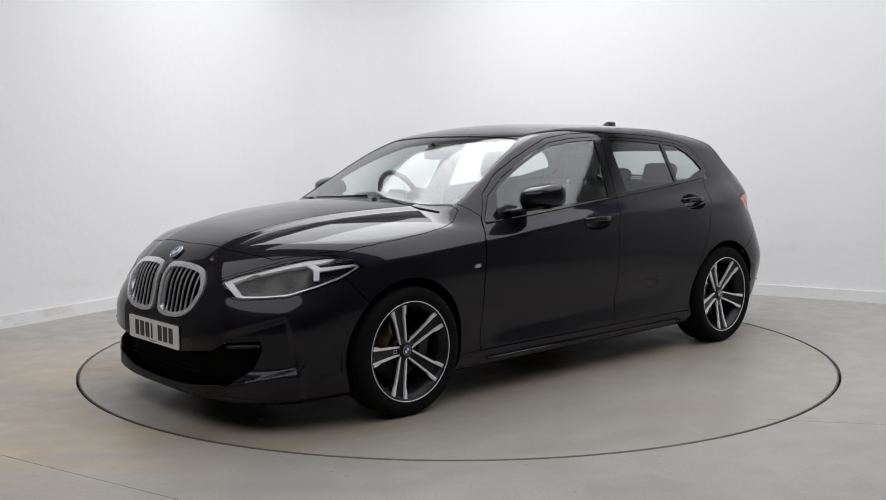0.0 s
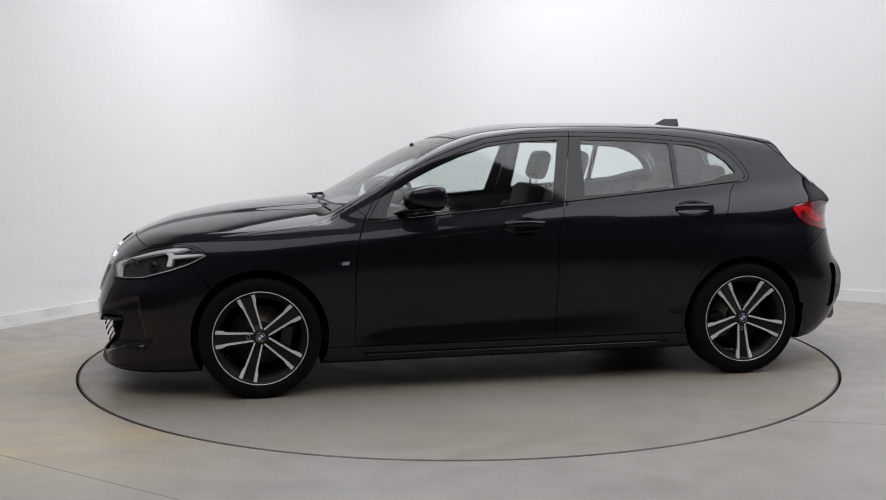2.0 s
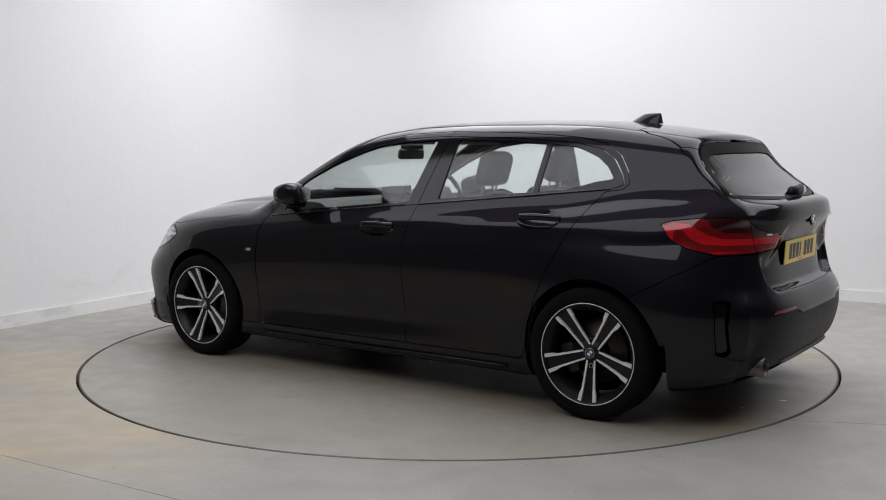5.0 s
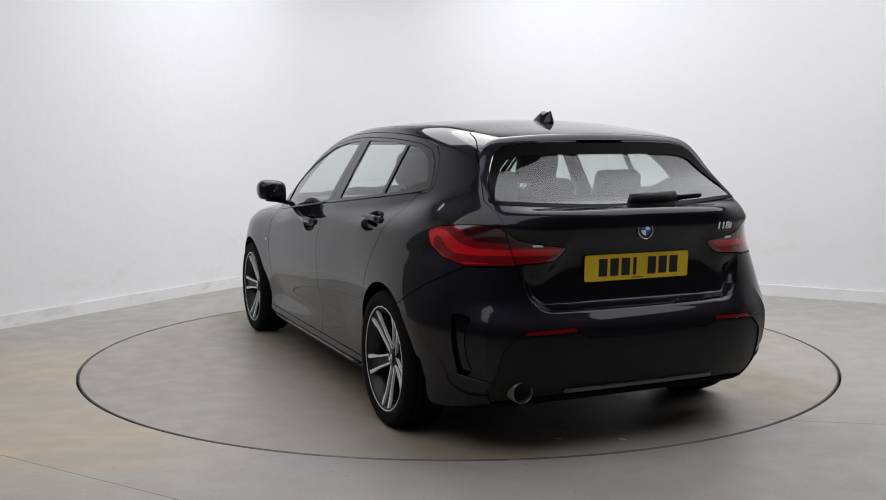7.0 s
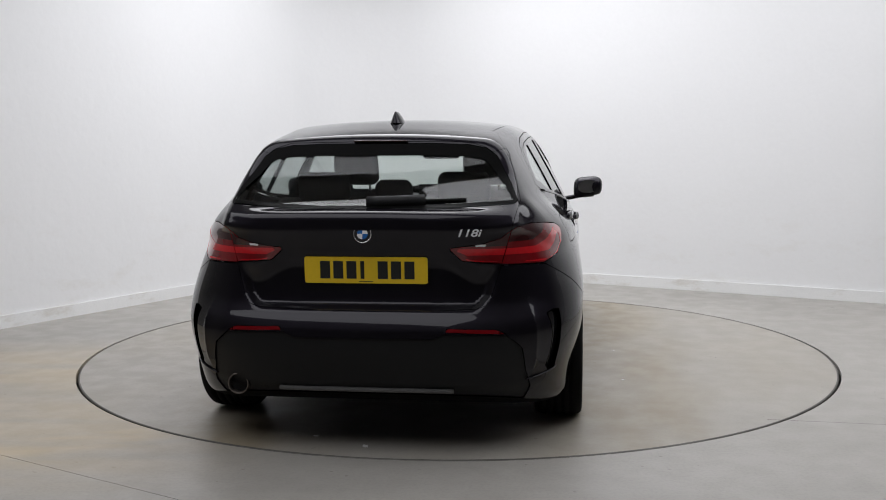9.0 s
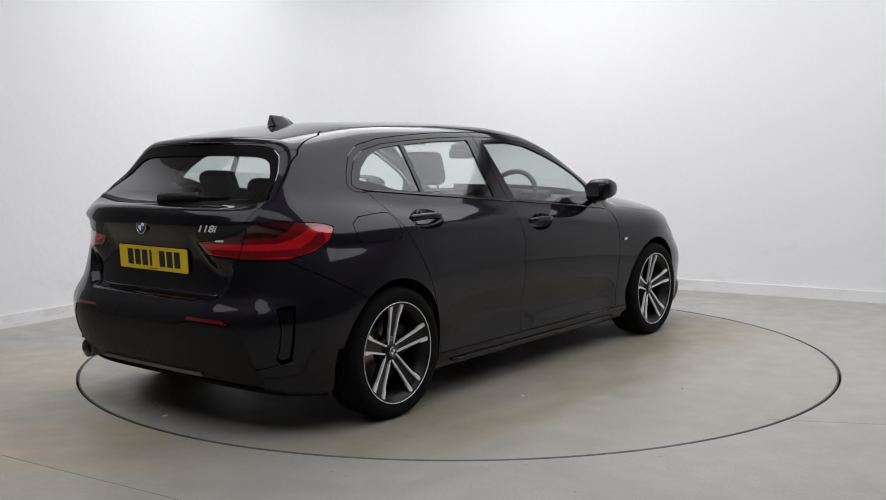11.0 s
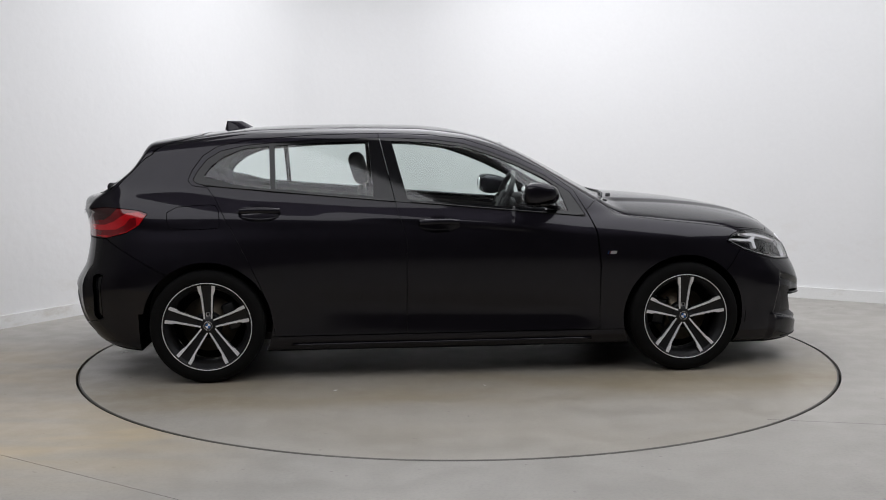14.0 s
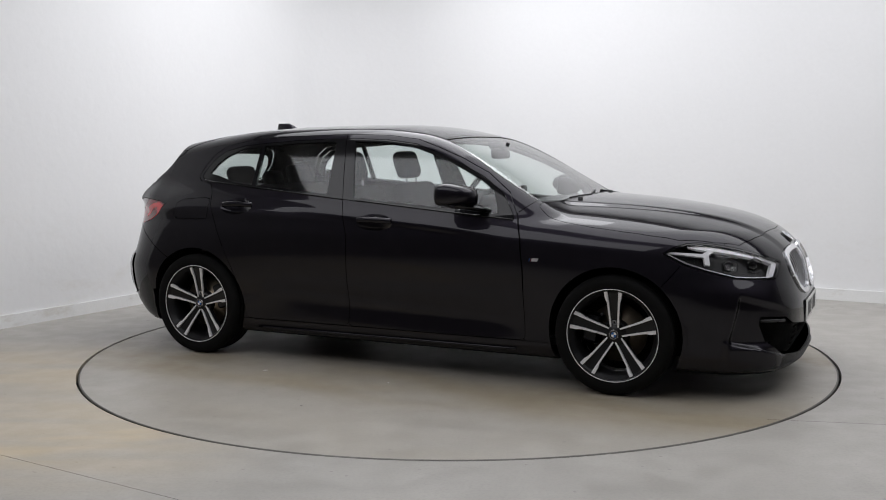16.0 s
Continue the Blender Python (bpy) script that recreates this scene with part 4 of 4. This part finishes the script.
# ---- nose ----
d = outline_distance(KIDNEY, grille[0][:, 1:])
ring = clip(grille, -(d + .024))
frame_ob = panel("grille", both(pushed(grille, .055)), LINER, front_bumper_ob, "double kidney-shaped grille with a chrome frame", rim=-.05)
panel("grille_frame", both(pushed(ring, -.010)), CHROME, frame_ob, "wide chrome grille frame", rim=.045)
for s in (1, -1):
    for i in range(8):
        y = .050 + i * .0405
        col = np.linspace(.47, .76, 60)
        zs = [z for z in col if outline_distance(KIDNEY, np.array([[y, z]]))[0] < -.020]
        if len(zs) < 5:
            continue
        z0, z1 = zs[0], zs[-1]
        path = [on_front(y, z0 + (z1 - z0) * k / 8, -.012) for k in range(9)]
        black, shine = bmesh.new(), bmesh.new()
        for bm_, w, near, far in ((black, .0085, -.001, -.04), (shine, .0058, .0035, -.002)):
            rings = []
            for q in path:
                rings.append([bm_.verts.new(flipped((q.x + dx, q.y + dy, q.z), s)) for dx, dy in ((far, -w), (near, -w), (near, w), (far, w))])
            for p, q in zip(rings, rings[1:]):
                for k in range(4):
                    bm_.faces.new((p[k], p[(k + 1) % 4], q[(k + 1) % 4], q[k]))
            bm_.faces.new(rings[0])
            bm_.faces.new(rings[-1])
        part("slat", black, GLOSS_BLACK, frame_ob, "black grille slat", smooth=False)
        part("slat_edge", shine, SATIN_SILVER, frame_ob, "bright slat edge", smooth=False)
intake_ob = panel("air_intake", both(pushed(intake, .07)), LINER, front_bumper_ob, "black lower air intake", rim=-.06)
for z in (.245, .275, .305, .335):
    part("intake_bar", tube([on_nose(a, z, -.035) for a in range(-24, 25, 4)], .004, 6), LINER, intake_ob)
for s in (1, -1):
    part("intake_fin", tube([flipped(on_nose(a, .398 + .0006 * (a - 34), .002), s) for a in (34.5, 37, 40, 43)], .007, 8, flat=1.1), LAMP_GREY, front_bumper_ob, "small grey duct fin")
    part("corner_blade", tube([flipped(on_nose(a, .220 + .0042 * (a - 33.6), -.004), s) for a in (35, 38, 41, 44, 47, 50)], .005, 8, flat=.7), GLOSS_BLACK, front_bumper_ob, "glossy lower corner blade")
part("front_lip", tube([on_nose(a, .158, -.004) for a in range(-48, 49, 4)], .010, 8, flat=.6), SATIN_BLACK, front_bumper_ob, "satin black front lip")


def roundel(parent, m, r):
    back = part("badge", turned([(.001, 0), (r * .98, 0), (r, -.004), (r, -.012)], 40, m=m), PLATE_INK, parent, "round blue and white badge")
    badge(back, m, r)


q = on_front(0, .772, 0)
up = Vector(slope(np.array([[q.x, 0.0, q.z]]))[1][0]).normalized()
lean = math.degrees(math.atan2(up.x, up.z))
roundel(front_bumper_ob, Matrix.Translation(q + up * .008) @ pose(0, 0, 0, 0, lean, 0) @ pose(0, 0, 0, 0, 0, 90), .037)
q = on_tail(0, .924, .004)
roundel(tailgate, Matrix.Translation(q) @ pose(0, 0, 0, 0, -84, 0) @ pose(0, 0, 0, 0, 0, -90), .037)


def number_plate(parent, m, mat, label):
    """A plate in the pose's plane, with its characters as plain bars."""
    w, h = .26, .0555
    corner = [(w - .008 + .008 * math.cos(a), h - .008 + .008 * math.sin(a)) for a in (0, .8, 1.57)]
    pts = corner + [(-x, y) for x, y in corner[::-1]] + [(-x, -y) for x, y in corner] + [(x, -y) for x, y in corner[::-1]]
    plate = part("number_plate", prism(pts, .004, m), mat, parent, label, smooth=False)
    for x in (-.172, -.116, -.060, -.014, .072, .128, .184):
        wide = .042 if x != -.014 else .016
        part("character_bar", prism([(x - wide / 2, -.036), (x + wide / 2, -.036), (x + wide / 2, .038), (x - wide / 2, .038)], .0008, m @ Matrix.Translation((0, 0, .0042))), PLATE_INK, plate, smooth=False)
    part("maker_mark", prism([(-.03, -.0485), (.03, -.0485), (.03, -.0455), (-.03, -.0455)], .0006, m @ Matrix.Translation((0, 0, .0042))), PLATE_INK, plate, smooth=False)


face_front = Matrix(((0, 0, 1, 0), (1, 0, 0, 0), (0, 1, 0, 0), (0, 0, 0, 1)))
face_rear = Matrix(((0, 0, -1, 0), (-1, 0, 0, 0), (0, 1, 0, 0), (0, 0, 0, 1)))
part("plate_holder", box(2.165, 2.204, -.262, .262, .342, .462, .006), SATIN_BLACK, front_bumper_ob, smooth=False)
number_plate(front_bumper_ob, Matrix.Translation((2.205, 0, .402)) @ face_front, PLATE_WHITE, "white front number plate with plain black bars")
number_plate(tailgate, Matrix.Translation((-2.042, 0, .768)) @ pose(0, 0, 0, 0, -3, 0) @ face_rear, PLATE_YELLOW, "yellow rear number plate with plain black bars")

# model number on the tailgate
text = bpy.data.curves.new("model_number", "FONT")
text.body, text.size, text.extrude, text.align_x, text.align_y, text.shear = "118i", .042, .0015, "CENTER", "CENTER", .25
text.offset = .0006
holder = bpy.data.objects.new("model_number", text)
q = on_back(-.43, .925, .0045)
facing = slope(np.array([[q.x, q.y, q.z]]))[1][0]
mesh = bpy.data.meshes.new_from_object(holder)
mesh.materials.append(MACHINED)
mark = new("model_number", mesh)
mark.parent = tailgate
mark.matrix_basis = Matrix.Translation(q) @ pose(0, 0, 0, 0, 0, math.degrees(math.atan2(-facing[1], -facing[0]))) @ pose(0, 0, 0, 0, 4, 0) @ face_rear @ Matrix.Diagonal((1.42, 1, 1, 1))
tagged(mark, "chrome model number")

# ---- sides ----
for s in (1, -1):
    doors = [o for o in car.children if o.name.split(".")[0] in ("front_door", "rear_door")]
    fd = [o for o in doors if o.name.startswith("front")][0 if s > 0 else 1]
    rd = [o for o in doors if o.name.startswith("rear")][0 if s > 0 else 1]
    for door, (x, z, rx, rz) in ((fd, CUPS[0]), (rd, CUPS[1])):
        path = [on_side(x + dx, z + .011 + .004 * (1 - (dx / .1) ** 2), .014 if abs(dx) < .09 else .0) for dx in (-.110, -.102, -.085, -.05, 0, .05, .085, .102, .110)]
        part("handle", tube([flipped(q, s) for q in path], .0105, 10, flat=1.6), PAINT, door, "glossy black door handle")
    # belt strip under the windows
    part("belt_strip", tube([flipped(on_side(.765 - .98 * k / 14, .887 + .0893 * (.98 * k / 14) + .0, .002), s) for k in range(15)], .0045, 6), GLOSS_BLACK, fd, "gloss black window strip")
    part("belt_strip", tube([flipped(on_side(-.30 - 1.06 * k / 14, .887 + .0893 * (1.075 + 1.06 * k / 14) - .004, .002), s) for k in range(15)], .0045, 6), GLOSS_BLACK, rd, "gloss black window strip")
    # small emblem on the wing
    q = on_side(.905, .684, .001)
    em = Matrix.Translation(flipped(q, s)) @ (pose(0, 0, 0, 90, 0, 180) if s > 0 else pose(0, 0, 0, 90, 0, 0))
    wing = [o for o in car.children if o.name.startswith("front_wing")][0 if s > 0 else 1]
    for i, mat in enumerate((BADGE_BLUE, PLATE_INK, RED_LENS, SATIN_SILVER)):
        x0, x1 = (-.024 + i * .004, -.021 + i * .004) if i < 3 else (-.011, .024)
        part("emblem", prism([(x0, -.0085), (x1, -.0085), (x1 + .007, .0085), (x0 + .007, .0085)], .0015, em), mat if i != 2 else RED_DARK, wing, smooth=False)
    # door mirror
    bm = bmesh.new()
    bmesh.ops.create_uvsphere(bm, u_segments=28, v_segments=18, radius=1)
    for v in bm.verts:
        x, y, z = v.co
        sx, sy, sz = (math.copysign(abs(c) ** .60, c) for c in (x, y, z))
        sz = sz if sz > 0 else max(sz, -.80) * (1 - .12 * max(sx, 0))
        fx = .082 * sx if sx < 0 else .112 * sx
        taper = 1 - .30 * max(sx, 0)
        v.co = Vector((.478 + fx - .022 * sy, s * (.952 + .092 * sy * (1 - .12 * max(sx, 0))), 1.012 + (.071 * sz * taper) + (.006 * sy if sz > 0 else .018 * sy)))
    mir = part("door_mirror", bm, PAINT, fd, "glossy black door mirror")
    part("mirror_glass", prism(rounded([(-.060, -.040), (.062, -.032), (.062, .046), (-.060, .044)], 2), .003, Matrix.Translation((.3935, s * .950, 1.016)) @ face_rear), MIRROR, mir, "mirror glass", smooth=False)
    part("mirror_base", tube([flipped(q, s) for q in ((.610, .79, .932), (.575, .85, .943), (.535, .90, .955), (.48, .95, .968))], .027, 12, flat=.55), GLOSS_BLACK, mir, "black mirror arm")
    part("mirror_skirt", tube([flipped(q, s) for q in ((.455, .892, .957), (.46, .93, .953), (.46, .99, .960))], .011, 8, flat=.6), SATIN_BLACK, mir, "satin lower mirror edge")
    # bright line of the sill
    skirt = [o for o in car.children if o.name.startswith("side_skirt")][0 if s > 0 else 1]
    part("skirt_edge", tube([flipped(on_side(.80 - 1.68 * k / 20, .196, .006), s) for k in range(21)], .011, 8, flat=.6), PAINT, skirt)

# ---- rear ----
pipe = part("exhaust_pipe", turned([(.040, .10), (.040, -.055), (.0425, -.058), (.046, -.055), (.046, .10)], 36, m=Matrix.Translation((-2.004, .557, .279)) @ pose(0, 0, 0, 0, 90, 0)), PIPE_METAL, car, "round dull steel exhaust tailpipe")
# black disc near the mouth stands in for the shade inside the pipe
part("pipe_shade_disc", turned([(.001, -.025), (.0395, -.025)], 24, m=Matrix.Translation((-2.004, .557, .279)) @ pose(0, 0, 0, 0, 90, 0)), PIT, pipe)
for s in (1, -1):
    part("corner_blade", tube([flipped(on_tail(a, z, .002), s) for a, z in ((48, .352), (46, .340), (43.5, .330), (41, .322), (39, .317))], .006, 8, flat=.6), PAINT, rear_bumper_ob, "glossy corner blade under the vent")
part("diffuser_strip", tube([on_tail(a, .272, -.004) for a in range(-23, 24, 2)], .013, 8, flat=.9), GREY_PLASTIC, rear_bumper_ob, "grey lower diffuser strip")
pane_d = outline_distance(REAR_PANE, rear_glass[0][:, 1:])
# printed edge; its extra width higher up paints in the pane's darkness
frit_shade = clip(rear_glass, np.minimum(-(pane_d + .014 + .040 * np.clip((rear_glass[0][:, 2] - 1.06) / .18, 0, 1)), 1.245 - rear_glass[0][:, 2]))
panel("window_frit_and_shade", both(pushed(frit_shade, -.0015)), FRIT_SHADE, [o for o in tailgate.children if o.name.startswith("rear_window")][0], "black printed window edge, widened to paint in the dark upper glass", rim=0)
arm = part("rear_wiper", tube([(-1.99, .0, 1.045), (-1.995, -.06, 1.047), (-1.985, -.15, 1.049), (-1.965, -.24, 1.052)], .022, 10, flat=1.25), SATIN_BLACK, tailgate, "black rear wiper arm with wide cover")
part("wiper_blade", tube([(-1.985, -.05, 1.045), (-1.965, -.23, 1.050), (-1.93, -.41, 1.055)], .0075, 8), RUBBER, arm, "black rubber wiper blade")
for y in (.18, -.42):
    pts = [on_top(1.0 - .025 * abs(k - 2), y + .12 * k, .001) for k in range(5)]
    blade = part("front_wiper", tube(pts, .005, 8), SATIN_BLACK, car, "black windscreen wiper")
    part("wiper_pivot", turned([(.001, .012), (.014, .010), (.016, -.02)], 16, m=Matrix.Translation(on_top(1.005, y + .02, 0))), SATIN_BLACK, blade)
part("brake_light", box(-1.738, -1.725, -.13, .11, 1.300, 1.306, .002), RED_SMOKED, tailgate, "narrow high red brake light")
# shark fin aerial
bm = bmesh.new()
rings = []
for k in range(9):
    f = k / 8
    x0, x1 = -1.130 - .085 * f ** 1.5, -1.318 + .014 * f
    w = .032 * (1 - f) ** .8 + .0045
    rings.append([bm.verts.new(((x0 + x1) / 2 + (x0 - x1) / 2 * math.cos(2 * math.pi * j / 24), w * math.sin(2 * math.pi * j / 24), 1.392 + .055 * f)) for j in range(24)])
for p, q in zip(rings, rings[1:]):
    for j in range(24):
        bm.faces.new((p[j], p[(j + 1) % 24], q[(j + 1) % 24], q[j]))
bm.faces.new(rings[-1])
part("aerial_fin", bm, PAINT, car, "black shark-fin aerial")


# ---- the cabin ----
def cushion(x0, x1, y0, y1, z0, z1, soft, m=None):
    return box(x0, x1, y0, y1, z0, z1, soft, 4, m=m)


def front_seat(y):
    seat = new("front_seat")
    seat.parent = car
    tagged(seat, "dark grey fabric front seat")
    part("seat_cushion", cushion(-.32, .20, y - .25, y + .25, .30, .47, .055), FABRIC, seat)
    lean = Matrix.Translation((-.28, y, .44)) @ pose(0, 0, 0, 0, -17, 0)
    part("backrest", cushion(-.06, .07, -.235, .235, -.02, .62, .05, lean), FABRIC, seat)
    for k in (-1, 1):
        part("side_bolster", cushion(-.05, .11, k * .235 - .045, k * .235 + .045, .02, .48, .04, lean), FABRIC, seat)
        part("headrest_post", tube([lean @ Vector((0, k * .07, .60)), lean @ Vector((.01, k * .07, .70))], .007, 8), SATIN_SILVER, seat)
    part("headrest", cushion(-.045, .05, -.128, .128, .655, .845, .045, lean), FABRIC, seat, "rounded fabric headrest")


front_seat(.37)
front_seat(-.37)
bench = new("rear_bench")
bench.parent = car
tagged(bench, "dark grey fabric rear bench with three low headrests")
part("seat_cushion", cushion(-1.12, -.62, -.62, .62, .32, .50, .06), FABRIC, bench)
lean = Matrix.Translation((-1.14, 0, .46)) @ pose(0, 0, 0, 0, -20, 0)
part("backrest", cushion(-.07, .07, -.60, .60, -.02, .60, .05, lean), FABRIC, bench)
for y, w, h in ((.34, .125, .135), (0, .09, .095), (-.34, .125, .135)):
    part("headrest", cushion(-.045, .045, y - w, y + w, .585, .605 + h, .04, lean), FABRIC, bench)

dash = part("dashboard", prism([(.94, .905), (.86, .94), (.74, .965), (.56, .955), (.50, .93), (.47, .86), (.53, .74), (.58, .55), (.70, .40), (.94, .40)], 1.26, Matrix(((1, 0, 0, 0), (0, 0, -1, .63), (0, 1, 0, 0), (0, 0, 0, 1)))), TRIM, car, "dark soft-touch dashboard", smooth=False)
part("instrument_hood", cushion(.44, .62, -.52, -.22, .93, 1.0, .025), TRIM, dash)
part("centre_display", cushion(.455, .475, -.13, .16, .93, 1.035, .006), GLOSS_BLACK, dash, "black display screen")
wheel_m = Matrix.Translation((.355, -.37, .955)) @ pose(0, 0, 0, 0, -66, 0)
sw = part("steering_wheel", tube([wheel_m @ Vector((.182 * math.cos(2 * math.pi * k / 40), .182 * math.sin(2 * math.pi * k / 40), 0)) for k in range(40)], .016, 10, closed=True), TRIM, car, "dark leather steering wheel")
part("wheel_hub", cushion(-.07, .07, -.075, .075, -.035, .015, .025, wheel_m), TRIM, sw)
for a in (0, 90, 180, -90):
    if a != 0:
        part("wheel_spoke", cushion(.05, .175, -.02, .02, -.012, .008, .006, wheel_m @ pose(0, 0, 0, 0, 0, a)), SATIN_BLACK if a != 180 else SATIN_SILVER, sw)
part("steering_column", tube([wheel_m @ Vector((0, 0, -.02)), wheel_m @ Vector((0, 0, -.22))], .045, 12), TRIM, sw)
mm = Matrix.Translation((.36, -.005, 1.235)) @ pose(0, 0, 0, 0, -8, 0)
im = part("interior_mirror", cushion(-.02, .02, -.118, .118, -.032, .032, .016, mm), SATIN_BLACK, car, "black interior mirror")
part("mirror_stem", tube([(.36, 0, 1.25), (.40, 0, 1.285), (.41, 0, 1.30)], .012, 8), SATIN_BLACK, im)
part("sensor_box", cushion(.30, .40, -.06, .06, 1.265, 1.295, .012), SATIN_BLACK, im)
for y in (.36, -.36):
    part("sun_visor", cushion(.03, .20, y - .17, y + .17, 1.315, 1.333, .007, Matrix.Translation((0, 0, -.022))), HEADLINER, car, "grey sun visor")
part("parcel_shelf", cushion(-1.86, -1.36, -.52, .52, .985, 1.01, .008), TRIM, car, "dark parcel shelf")
part("cabin_floor", box(-1.45, .98, -.70, .70, .20, .24), TRIM, car, smooth=False)
part("bulkhead", box(.985, 1.0, -.60, .60, .24, .87), TRIM, car, smooth=False)
part("boot_lining", box(-1.95, -1.46, -.50, .50, .30, .32), TRIM, car, smooth=False)
for s in (1, -1):
    part("boot_side", box(-1.92, -1.30, s * .535 - .01, s * .535 + .01, .30, 1.0), TRIM, car, smooth=False)
headliner = panel("headliner", both(pushed(roof, .022)), HEADLINER, car, "dark grey roof lining", rim=0)
tunnel = part("centre_console", cushion(-.45, .50, -.12, .12, .26, .60, .04), TRIM, car, "dark centre console")


# ---- movement: the turntable turns clockwise and carries the car ----
def motions():
    car_rows, disc_rows = [], []
    for i in range(33):
        t = i * .5
        turn = radians(222.59 - 15.466 * t)
        c, s = math.cos(turn), math.sin(turn)
        x, y = -.1075, .1286
        car_rows.append((t, pose(c * x - s * y, s * x + c * y, 0, 0, 0, math.degrees(turn))))
        disc_rows.append((t, pose(0, 0, 0, 0, 0, math.degrees(turn))))
    walk(car, car_rows)
    walk(turntable, disc_rows)


motions()
